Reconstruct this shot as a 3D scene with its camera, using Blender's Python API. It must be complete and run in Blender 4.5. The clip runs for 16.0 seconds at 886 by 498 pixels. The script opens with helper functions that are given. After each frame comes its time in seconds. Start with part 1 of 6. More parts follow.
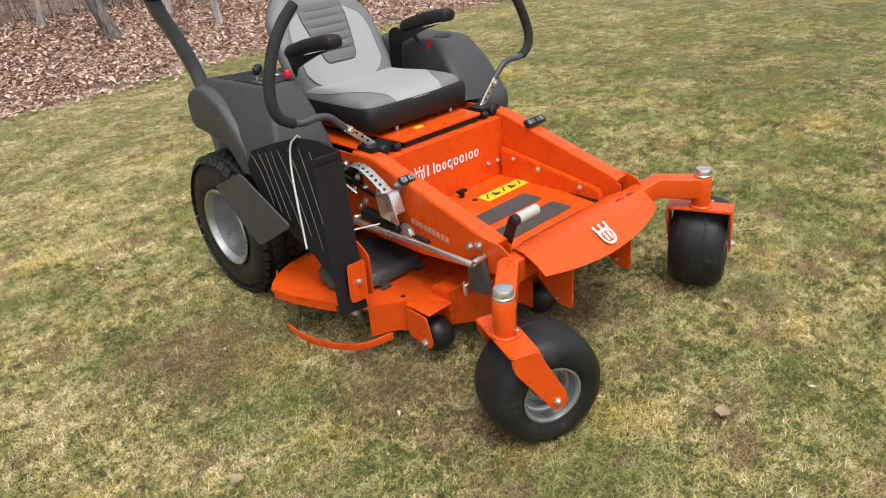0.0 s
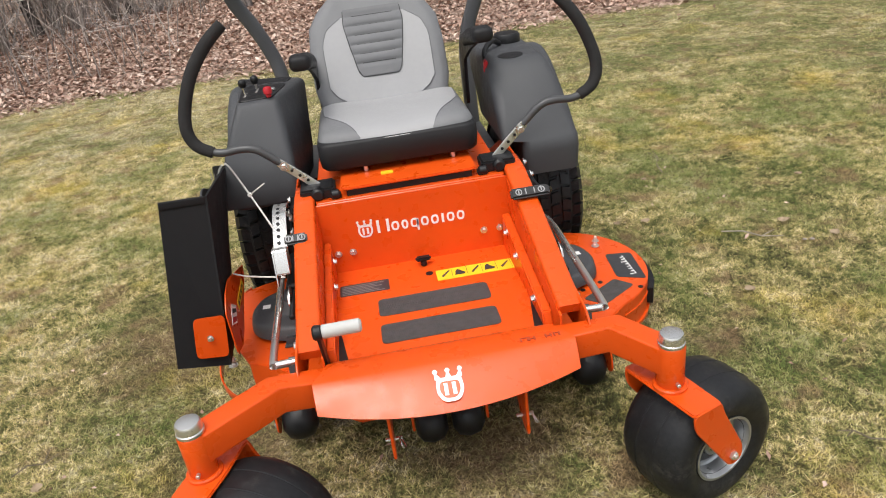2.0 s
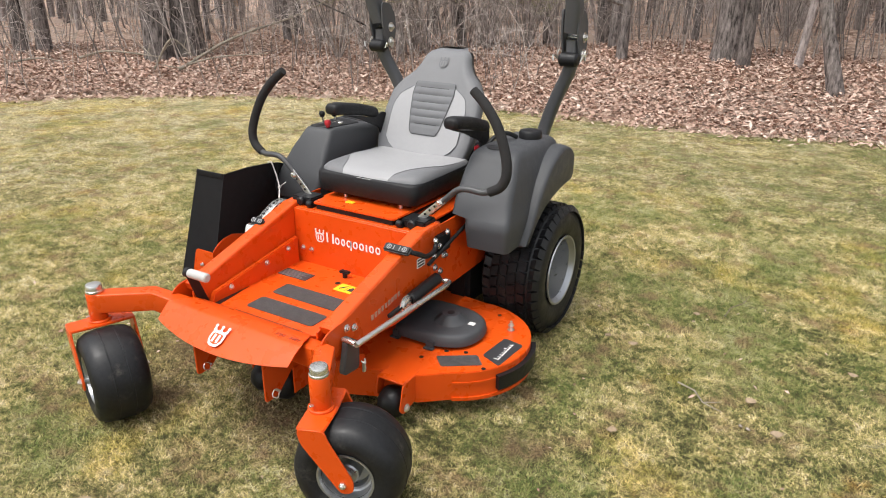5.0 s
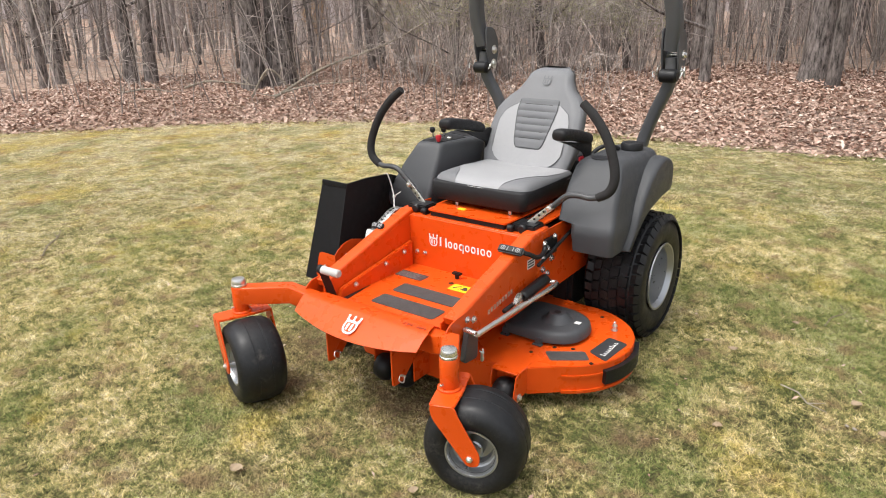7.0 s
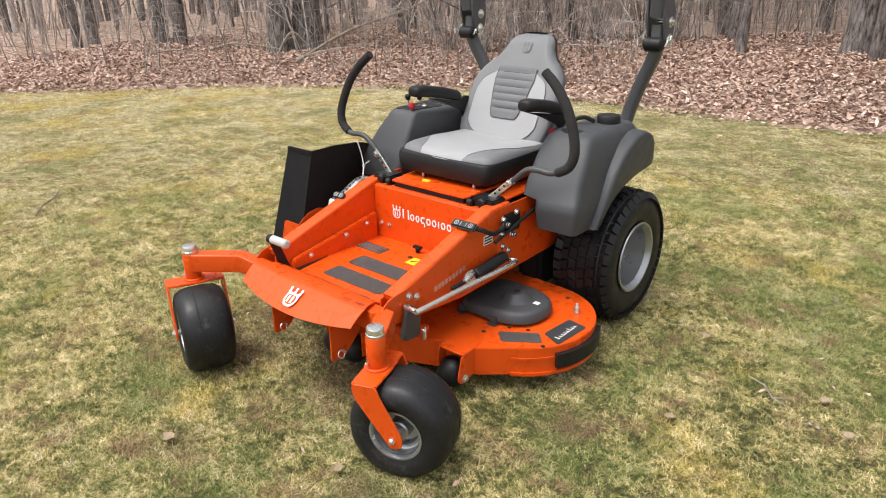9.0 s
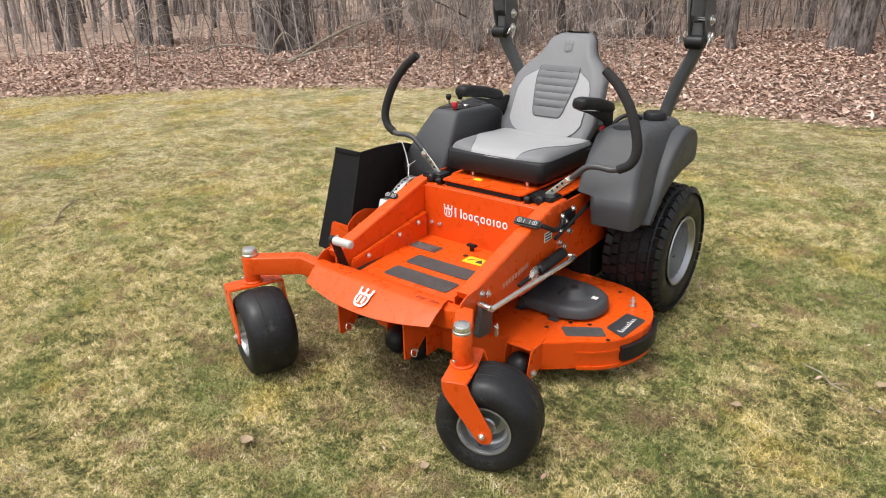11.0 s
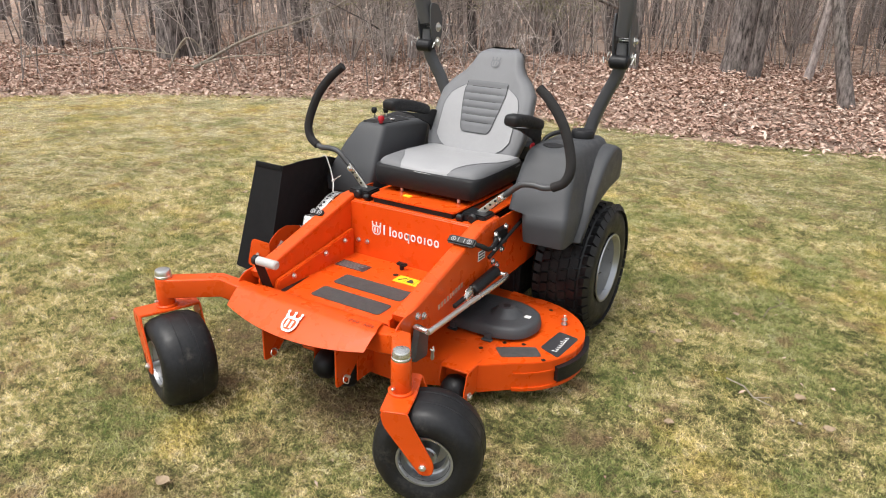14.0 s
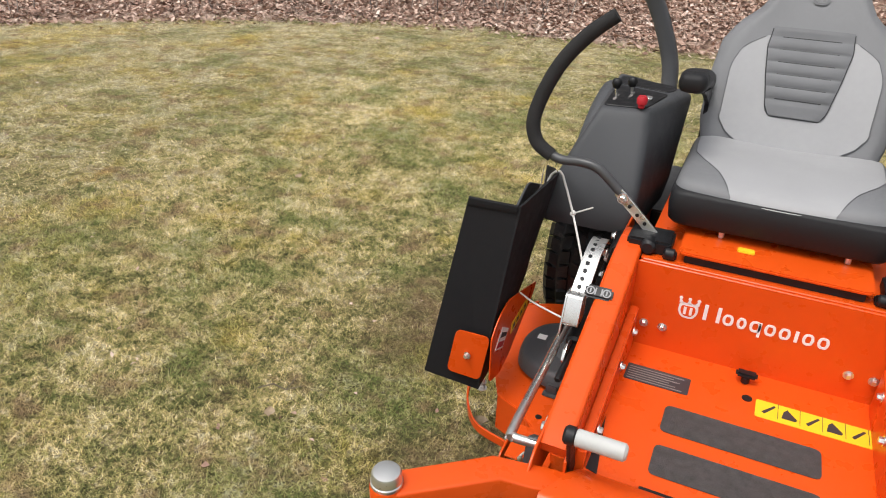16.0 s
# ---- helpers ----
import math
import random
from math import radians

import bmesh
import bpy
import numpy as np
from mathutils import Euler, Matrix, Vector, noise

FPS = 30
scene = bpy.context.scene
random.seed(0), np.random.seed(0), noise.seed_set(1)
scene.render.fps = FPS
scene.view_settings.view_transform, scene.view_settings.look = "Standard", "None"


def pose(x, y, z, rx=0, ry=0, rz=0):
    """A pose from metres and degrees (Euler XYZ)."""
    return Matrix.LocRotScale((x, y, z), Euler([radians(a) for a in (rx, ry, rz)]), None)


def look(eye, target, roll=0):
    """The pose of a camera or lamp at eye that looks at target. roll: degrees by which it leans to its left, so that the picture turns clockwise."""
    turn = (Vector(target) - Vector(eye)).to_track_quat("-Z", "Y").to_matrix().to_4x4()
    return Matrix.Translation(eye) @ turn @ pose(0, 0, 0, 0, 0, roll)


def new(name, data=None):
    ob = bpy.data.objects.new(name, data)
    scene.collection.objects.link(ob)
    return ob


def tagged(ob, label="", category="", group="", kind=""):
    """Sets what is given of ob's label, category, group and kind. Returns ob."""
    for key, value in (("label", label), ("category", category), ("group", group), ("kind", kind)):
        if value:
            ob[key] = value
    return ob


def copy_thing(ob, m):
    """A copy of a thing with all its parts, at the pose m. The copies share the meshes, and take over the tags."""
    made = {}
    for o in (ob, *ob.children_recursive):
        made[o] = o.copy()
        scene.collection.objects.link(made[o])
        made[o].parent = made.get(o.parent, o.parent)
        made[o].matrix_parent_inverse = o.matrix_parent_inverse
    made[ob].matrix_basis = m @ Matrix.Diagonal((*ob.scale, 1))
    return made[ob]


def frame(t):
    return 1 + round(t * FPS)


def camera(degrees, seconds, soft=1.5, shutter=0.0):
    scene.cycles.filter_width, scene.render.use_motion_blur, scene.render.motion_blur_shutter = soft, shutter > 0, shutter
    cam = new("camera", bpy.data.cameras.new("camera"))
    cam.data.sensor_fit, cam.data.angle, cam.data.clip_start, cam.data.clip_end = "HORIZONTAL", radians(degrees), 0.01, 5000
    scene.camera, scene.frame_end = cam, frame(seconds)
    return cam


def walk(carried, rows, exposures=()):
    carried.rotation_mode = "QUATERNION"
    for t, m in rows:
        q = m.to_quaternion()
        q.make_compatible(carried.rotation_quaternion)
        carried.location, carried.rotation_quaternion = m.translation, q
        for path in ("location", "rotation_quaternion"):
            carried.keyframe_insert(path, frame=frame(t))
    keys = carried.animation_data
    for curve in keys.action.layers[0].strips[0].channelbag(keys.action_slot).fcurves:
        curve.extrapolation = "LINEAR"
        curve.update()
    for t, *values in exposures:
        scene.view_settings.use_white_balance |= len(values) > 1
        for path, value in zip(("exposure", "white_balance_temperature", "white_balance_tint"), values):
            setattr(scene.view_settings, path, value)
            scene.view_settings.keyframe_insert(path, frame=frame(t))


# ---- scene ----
cam = camera(64.8, 16.0, soft=1.0)
PATH = [
    (0, (0.062, 0.053, 1.433), (1.257, 1.388, 0.545), -5.2),
    (0.5, (0.451, 0.108, 1.435), (1.638, 1.468, 0.573), -4.3),
    (1, (0.828, -0.118, 1.411), (1.636, 1.491, 0.541), -7.4),
    (1.5, (1.277, -0.168, 1.407), (1.626, 1.593, 0.526), -7.2),
    (2, (1.751, -0.092, 1.447), (1.888, 1.685, 0.539), -7.7),
    (2.5, (2.224, -0.136, 1.467), (1.923, 1.592, 0.507), -6.7),
    (3, (2.617, 0.073, 1.452), (1.995, 1.721, 0.506), -6.4),
    (3.5, (2.952, 0.174, 1.477), (2.165, 1.754, 0.537), -3.2),
    (3.7, (3.089, 0.204, 1.516), (2.244, 1.757, 0.581), -0.8),
    (5.8, (3.62, -0.434, 1.604), (2.589, 1.147, 0.943), -0.5),
    (6, (3.613, -0.453, 1.597), (2.56, 1.117, 0.945), -0.7),
    (6.5, (3.594, -0.482, 1.589), (2.484, 1.049, 0.937), -1.1),
    (7, (3.556, -0.479, 1.58), (2.42, 1.023, 0.905), -1.2),
    (7.5, (3.511, -0.452, 1.572), (2.395, 1.051, 0.867), -0.8),
    (8, (3.521, -0.372, 1.561), (2.426, 1.138, 0.838), -0.0),
    (8.5, (3.677, -0.23, 1.563), (2.551, 1.248, 0.822), 0.1),
    (9, (3.771, -0.173, 1.56), (2.561, 1.227, 0.802), -0.7),
    (9.2, (3.775, -0.183, 1.565), (2.536, 1.191, 0.807), -1.2),
    (11.3, (3.501, -0.438, 1.572), (2.39, 1.042, 0.814), -0.5),
    (11.5, (3.507, -0.443, 1.566), (2.435, 1.07, 0.817), 0.3),
    (12, (3.514, -0.462, 1.568), (2.504, 1.116, 0.87), 1.7),
    (12.5, (3.506, -0.472, 1.574), (2.504, 1.154, 0.984), 2.3),
    (13, (3.478, -0.439, 1.653), (2.477, 1.253, 1.284), 3.2),
    (13.5, (3.444, -0.435, 1.624), (2.477, 1.228, 1.079), 2.6),
    (14, (3.374, -0.393, 1.565), (2.435, 1.215, 0.835), 1.8),
    (14.5, (3.22, -0.153, 1.512), (2.223, 1.389, 0.718), 0.4),
    (15, (2.769, 0.002, 1.52), (1.507, 1.324, 0.708), 1.0),
    (15.3, (2.461, 0.088, 1.478), (1.454, 1.582, 0.612), 1.5),
    (15.5, (2.279, 0.14, 1.488), (1.471, 1.722, 0.569), 1.8),
    (16, (1.717, 0.348, 1.475), (0.99, 1.948, 0.518), 1.6),
]
EXPO = [(0, -0.22), (2.5, -0.30), (3.7, -0.18), (5.8, 0.0), (7.0, 0.02), (9.2, -0.02), (12.0, -0.11), (13.0, 0.01), (14.0, -0.06), (15.0, -0.16), (16, -0.34)]
walk(cam, [(t, look(eye, target, roll)) for t, eye, target, roll in PATH], EXPO)

# ---- light: an overcast spring day, open sky behind the camera, woods ahead ----
world = bpy.data.worlds.new("overcast_sky")
scene.world = world
world.use_nodes = True
wn, wl = world.node_tree.nodes, world.node_tree.links
sky = wn.new("ShaderNodeTexSky")
sky.sky_type, sky.sun_disc = "NISHITA", False
sky.sun_elevation, sky.sun_rotation = radians(68), radians(205)
sky.dust_density, sky.air_density = 4.0, 1.0
soften = wn.new("ShaderNodeHueSaturation")
soften.inputs["Saturation"].default_value = 0.25
wl.new(sky.outputs[0], soften.inputs["Color"])
wl.new(soften.outputs[0], wn["Background"].inputs["Color"])
wn["Background"].inputs["Strength"].default_value = 0.27
sun_data = bpy.data.lights.new("sun", "SUN")
sun_data.energy, sun_data.angle, sun_data.color = 2.0, radians(25), (1.0, 0.96, 0.9)
sun = new("sun", sun_data)
sun.matrix_world = look((-0.9, -2.4, 12), (1.2, 1.9, 0))

# ---- materials ----
def material(name, color, rough=0.5, metal=0.0, vary=0.15, scale=30.0, bump=0.0, bscale=200.0, spec=0.5):
    """A principled surface with variation at two scales and fine relief."""
    m = bpy.data.materials.new(name)
    m.use_nodes = True
    n, l = m.node_tree.nodes, m.node_tree.links
    b = n["Principled BSDF"]
    tc = n.new("ShaderNodeTexCoord")
    big, fine = n.new("ShaderNodeTexNoise"), n.new("ShaderNodeTexNoise")
    big.inputs["Scale"].default_value, fine.inputs["Scale"].default_value = scale * 0.15, scale
    big.inputs["Detail"].default_value, fine.inputs["Detail"].default_value = 4, 6
    l.new(tc.outputs["Object"], big.inputs["Vector"])
    l.new(tc.outputs["Object"], fine.inputs["Vector"])
    add = n.new("ShaderNodeMath")
    add.operation = "ADD"
    l.new(big.outputs["Fac"], add.inputs[0])
    l.new(fine.outputs["Fac"], add.inputs[1])
    ramp = n.new("ShaderNodeMapRange")
    ramp.inputs["From Min"].default_value, ramp.inputs["From Max"].default_value = 0.6, 1.4
    ramp.inputs["To Min"].default_value, ramp.inputs["To Max"].default_value = 1 - vary, 1 + vary
    l.new(add.outputs[0], ramp.inputs["Value"])
    mul = n.new("ShaderNodeVectorMath")
    mul.operation = "SCALE"
    mul.inputs[0].default_value = color
    l.new(ramp.outputs[0], mul.inputs["Scale"])
    l.new(mul.outputs[0], b.inputs["Base Color"])
    rr = n.new("ShaderNodeMapRange")
    rr.inputs["From Min"].default_value, rr.inputs["From Max"].default_value = 0.3, 0.7
    rr.inputs["To Min"].default_value, rr.inputs["To Max"].default_value = max(0.02, rough - 0.07), min(1, rough + 0.09)
    l.new(fine.outputs["Fac"], rr.inputs["Value"])
    l.new(rr.outputs[0], b.inputs["Roughness"])
    b.inputs["Metallic"].default_value = metal
    b.inputs["Specular IOR Level"].default_value = spec
    if bump:
        t = n.new("ShaderNodeTexNoise")
        t.inputs["Scale"].default_value, t.inputs["Detail"].default_value = bscale, 5
        l.new(tc.outputs["Object"], t.inputs["Vector"])
        k = n.new("ShaderNodeBump")
        k.inputs["Strength"].default_value, k.inputs["Distance"].default_value = bump, 0.004
        l.new(t.outputs["Fac"], k.inputs["Height"])
        l.new(k.outputs[0], b.inputs["Normal"])
    return m


ORANGE = material("orange_powder_coat", (0.67, 0.076, 0.006), 0.30, vary=0.06, scale=18, bump=0.05, bscale=900, spec=0.38)
GREY = material("grey_moulded_plastic", (0.050, 0.052, 0.056), 0.52, vary=0.10, scale=25, bump=0.25, bscale=700)
BLACK = material("black_plastic", (0.009, 0.009, 0.010), 0.45, vary=0.15, scale=40, bump=0.15, bscale=500, spec=0.35)
STEELBLACK = material("black_painted_steel", (0.055, 0.056, 0.058), 0.42, vary=0.12, scale=30, bump=0.05, bscale=600)
ROLLBAR = material("grey_black_powder_coat", (0.078, 0.079, 0.084), 0.45, vary=0.08, scale=30, bump=0.05, bscale=600)
FOAM = material("black_foam_grip", (0.026, 0.025, 0.025), 0.85, vary=0.2, scale=120, bump=0.4, bscale=900, spec=0.25)
RUBBERFLAP = material("rubber_sheet", (0.011, 0.011, 0.012), 0.7, vary=0.2, scale=30, bump=0.1, bscale=400, spec=0.25)
ZINC = material("zinc_plated_steel", (0.70, 0.69, 0.66), 0.27, metal=0.9, vary=0.02, scale=3)
RIM = material("silver_painted_rim", (0.40, 0.41, 0.42), 0.33, metal=0.8, vary=0.02, scale=40)
SEATL = material("light_grey_vinyl", (0.315, 0.315, 0.32), 0.62, vary=0.05, scale=60, bump=0.2, bscale=800)
SEATM = material("mid_grey_vinyl", (0.16, 0.162, 0.168), 0.58, vary=0.07, scale=60, bump=0.2, bscale=800)
SEATD = material("dark_grey_vinyl", (0.125, 0.127, 0.133), 0.55, vary=0.08, scale=60, bump=0.2, bscale=800)
VINYLB = material("black_vinyl", (0.012, 0.012, 0.013), 0.5, vary=0.1, scale=60, bump=0.25, bscale=700, spec=0.3)
SEATK = material("dark_vinyl_groove", (0.035, 0.036, 0.038), 0.6, vary=0.1, scale=60, bump=0.2, bscale=800, spec=0.3)
PIPING = material("white_stitching", (0.42, 0.42, 0.41), 0.6, vary=0.05)
PAD = material("anti_slip_tape", (0.082, 0.076, 0.074), 0.9, vary=0.35, scale=350, bump=0.8, bscale=1500, spec=0.3)
YELLOW = material("yellow_label", (0.85, 0.56, 0.02), 0.45, vary=0.05)
WHITE = material("white_decal", (0.8, 0.79, 0.77), 0.5, vary=0.04)
DARKDECAL = material("dark_decal", (0.035, 0.035, 0.038), 0.5, vary=0.1)
GREYDECAL = material("grey_decal", (0.22, 0.2, 0.19), 0.55, vary=0.1)
MODELDECAL = material("dark_red_decal", (0.36, 0.042, 0.015), 0.5, vary=0.1)
STONE = material("small_stone", (0.36, 0.31, 0.27), 0.85, vary=0.25, scale=80, bump=0.4, bscale=200, spec=0.25)
DRYLEAF = material("dry_leaf", (0.33, 0.25, 0.165), 0.75, vary=0.35, scale=60, bump=0.3, bscale=150, spec=0.2)
FADED = material("faded_decal", (0.5, 0.28, 0.2), 0.5, vary=0.1)
RED = material("red_plastic", (0.46, 0.012, 0.022), 0.4, vary=0.08)
WHITEGRIP = material("white_rubber_grip", (0.46, 0.46, 0.44), 0.55, vary=0.08, scale=80)
CORD = material("white_cord", (0.72, 0.7, 0.66), 0.7, vary=0.08, scale=200)


def shade_nodes(m):
    n, l = m.node_tree.nodes, m.node_tree.links
    return n, l, n["Principled BSDF"]


def noise_node(n, l, vec, scale, detail=5.0, rough=0.55):
    t = n.new("ShaderNodeTexNoise")
    t.inputs["Scale"].default_value, t.inputs["Detail"].default_value, t.inputs["Roughness"].default_value = scale, detail, rough
    l.new(vec, t.inputs["Vector"])
    return t.outputs["Fac"]


def ramp_node(n, l, fac, stops):
    r = n.new("ShaderNodeValToRGB")
    while len(r.color_ramp.elements) < len(stops):
        r.color_ramp.elements.new(0.5)
    for e, (p, c) in zip(r.color_ramp.elements, stops):
        e.position, e.color = p, (*c, 1)
    l.new(fac, r.inputs["Fac"])
    return r.outputs["Color"]


def mix_node(n, l, fac, a, b, mode="MIX"):
    x = n.new("ShaderNodeMix")
    x.data_type, x.blend_type = "RGBA", mode
    for sock, v in (("Factor", fac), ("A", a), ("B", b)):
        ins = [i for i in x.inputs if i.name == sock and i.enabled]
        s = ins[0]
        if isinstance(v, (float, int)):
            s.default_value = v
        elif isinstance(v, tuple):
            s.default_value = (*v, 1)
        else:
            l.new(v, s)
    return [o for o in x.outputs if o.enabled][0]


def scaled(n, l, fac, lo, hi, a=0.0, b=1.0):
    r = n.new("ShaderNodeMapRange")
    r.inputs["From Min"].default_value, r.inputs["From Max"].default_value = lo, hi
    r.inputs["To Min"].default_value, r.inputs["To Max"].default_value = a, b
    l.new(fac, r.inputs["Value"])
    return r.outputs[0]


def weigh(n, l, terms):
    """The weighted sum of some values."""
    out = None
    for v, w in terms:
        m = n.new("ShaderNodeMath")
        m.operation = "MULTIPLY_ADD"
        l.new(v, m.inputs[0])
        m.inputs[1].default_value, m.inputs[2].default_value = w, 0.0
        if out is not None:
            l.new(out, m.inputs[2])
        out = m.outputs[0]
    return out


def turf_colour(n, l, pos, spread):
    """Tufts of green, straw and moss; spread is a per-blade or fine-grain value in 0..1."""
    patch = scaled(n, l, noise_node(n, l, pos, 2.3, 4, 0.6), 0.38, 0.62)
    clump = scaled(n, l, noise_node(n, l, pos, 8.5, 3, 0.65), 0.41, 0.59)
    tuft = scaled(n, l, noise_node(n, l, pos, 26.0, 3, 0.65), 0.42, 0.58)
    strand = scaled(n, l, noise_node(n, l, pos, 70.0, 2, 0.6), 0.42, 0.58)
    sep = n.new("ShaderNodeSeparateXYZ")
    l.new(pos, sep.inputs[0])
    drift = scaled(n, l, sep.outputs[0], -5.0, 1.0, 1.0, 0.0)
    back = scaled(n, l, sep.outputs[1], 2.5, 7.0)
    east = scaled(n, l, sep.outputs[0], 1.5, 4.0)
    f = weigh(n, l, [(patch, 0.19), (clump, 0.24), (tuft, 0.26), (strand, 0.22), (spread, 0.24), (drift, 0.20), (back, 0.14), (east, -0.06)])
    base = ramp_node(n, l, f, [(0.18, (0.070, 0.076, 0.027)), (0.38, (0.225, 0.235, 0.078)), (0.55, (0.52, 0.465, 0.185)), (0.73, (0.82, 0.675, 0.33)), (0.93, (1.0, 0.90, 0.60))])
    moss = weigh(n, l, [(noise_node(n, l, pos, 1.5, 5, 0.65), 1.0), (drift, 0.09)])
    col = mix_node(n, l, scaled(n, l, moss, 0.55, 0.72, 0.0, 0.62), base, (0.80, 0.60, 0.11))
    rust = weigh(n, l, [(noise_node(n, l, pos, 3.1, 5, 0.65), 1.0), (drift, 0.08)])
    col = mix_node(n, l, scaled(n, l, rust, 0.62, 0.74, 0.0, 0.55), col, (0.55, 0.26, 0.055))
    lush = weigh(n, l, [(noise_node(n, l, pos, 1.7, 6, 0.68), 1.0), (drift, -0.05), (east, 0.025)])
    col = mix_node(n, l, scaled(n, l, lush, 0.47, 0.60, 0.0, 0.55), col, (0.17, 0.25, 0.06))
    bare = noise_node(n, l, pos, 5.2, 5, 0.68)
    col = mix_node(n, l, scaled(n, l, bare, 0.53, 0.65, 0.0, 0.72), col, (0.40, 0.255, 0.15))
    # brown worn patches that also paint in the shade round the mower
    wa = n.new("ShaderNodeAttribute")
    wa.attribute_name = "wear_shade"
    ragged = n.new("ShaderNodeMath")
    ragged.operation = "MULTIPLY_ADD"
    l.new(noise_node(n, l, pos, 10.0, 5, 0.7), ragged.inputs[0])
    ragged.inputs[1].default_value = 1.8
    l.new(wa.outputs["Fac"], ragged.inputs[2])
    return mix_node(n, l, scaled(n, l, ragged.outputs[0], 1.3, 1.9, 0.0, 0.55), col, (0.27, 0.17, 0.10))


def make_grass():
    m = bpy.data.materials.new("grass_blades")
    m.use_nodes = True
    n, l, b = shade_nodes(m)
    g = n.new("ShaderNodeNewGeometry")
    l.new(turf_colour(n, l, g.outputs["Position"], g.outputs["Random Per Island"]), b.inputs["Base Color"])
    b.inputs["Roughness"].default_value = 0.6
    b.inputs["Specular IOR Level"].default_value = 0.3
    thin = n.new("ShaderNodeBsdfTranslucent")
    l.new(b.inputs["Base Color"].links[0].from_socket, thin.inputs["Color"])
    both = n.new("ShaderNodeMixShader")
    both.inputs[0].default_value = 0.2
    l.new(b.outputs[0], both.inputs[1])
    l.new(thin.outputs[0], both.inputs[2])
    l.new(both.outputs[0], n["Material Output"].inputs["Surface"])
    return m


def make_leaves():
    m = bpy.data.materials.new("dead_oak_leaves")
    m.use_nodes = True
    n, l, b = shade_nodes(m)
    g = n.new("ShaderNodeNewGeometry")
    col = ramp_node(n, l, g.outputs["Random Per Island"], [(0.0, (0.17, 0.095, 0.068)), (0.25, (0.36, 0.225, 0.17)), (0.6, (0.56, 0.39, 0.31)), (0.9, (0.69, 0.52, 0.43)), (1.0, (0.84, 0.71, 0.61))])
    f = noise_node(n, l, g.outputs["Position"], 60, 4)
    l.new(mix_node(n, l, scaled(n, l, f, 0.35, 0.8, 0.0, 0.4), col, (0.16, 0.09, 0.06)), b.inputs["Base Color"])
    b.inputs["Roughness"].default_value = 0.7
    b.inputs["Specular IOR Level"].default_value = 0.25
    return m


def make_ground():
    """Soil and thatch under the lawn with shade between blades painted in, leaf mould under the trees; the bound
    follows the vertex layer 'wood'.
    """
    m = bpy.data.materials.new("ground")
    m.use_nodes = True
    n, l, b = shade_nodes(m)
    g = n.new("ShaderNodeNewGeometry")
    fine = noise_node(n, l, g.outputs["Position"], 55, 5, 0.7)
    turf = turf_colour(n, l, g.outputs["Position"], scaled(n, l, fine, 0.3, 0.7))
    # dark soil specks that double as painted shade between the blades
    turf = mix_node(n, l, scaled(n, l, noise_node(n, l, g.outputs["Position"], 110, 4, 0.7), 0.35, 0.62, 0.25, 0.92), turf, (0.058, 0.045, 0.026))
    # bare soil, its brown also darkening for shade beneath the mower
    wa = n.new("ShaderNodeAttribute")
    wa.attribute_name = "wear_shade"
    ragged = n.new("ShaderNodeMath"); ragged.operation = "MULTIPLY_ADD"
    l.new(noise_node(n, l, g.outputs["Position"], 9.0, 5, 0.65), ragged.inputs[0]); ragged.inputs[1].default_value = 1.2
    l.new(wa.outputs["Fac"], ragged.inputs[2])
    soil = ramp_node(n, l, noise_node(n, l, g.outputs["Position"], 70, 5, 0.7), [(0.3, (0.07, 0.042, 0.026)), (0.5, (0.19, 0.115, 0.07)), (0.72, (0.40, 0.28, 0.18))])
    turf = mix_node(n, l, scaled(n, l, ragged.outputs[0], 1.3, 1.8, 0.0, 0.8), turf, soil)
    v = n.new("ShaderNodeTexVoronoi")
    v.inputs["Scale"].default_value = 14
    l.new(g.outputs["Position"], v.inputs["Vector"])
    sep = n.new("ShaderNodeSeparateColor")
    l.new(v.outputs["Color"], sep.inputs[0])
    litter = ramp_node(n, l, sep.outputs[0], [(0.0, (0.14, 0.085, 0.062)), (0.4, (0.31, 0.20, 0.15)), (0.75, (0.50, 0.35, 0.27)), (1.0, (0.66, 0.51, 0.41))])
    litter = mix_node(n, l, scaled(n, l, noise_node(n, l, g.outputs["Position"], 0.5, 4), 0.35, 0.7), litter, (0.40, 0.31, 0.255))
    a = n.new("ShaderNodeAttribute")
    a.attribute_name = "wood"
    edge = n.new("ShaderNodeMath"); edge.operation = "MULTIPLY_ADD"
    l.new(noise_node(n, l, g.outputs["Position"], 2.5, 5), edge.inputs[0]); edge.inputs[1].default_value = 0.9
    l.new(a.outputs["Fac"], edge.inputs[2])
    l.new(mix_node(n, l, scaled(n, l, edge.outputs[0], 0.85, 1.0), turf, litter), b.inputs["Base Color"])
    b.inputs["Roughness"].default_value = 0.95
    b.inputs["Specular IOR Level"].default_value = 0.15
    k = n.new("ShaderNodeBump")
    k.inputs["Strength"].default_value, k.inputs["Distance"].default_value = 0.9, 0.03
    l.new(fine, k.inputs["Height"])
    l.new(k.outputs[0], b.inputs["Normal"])
    return m


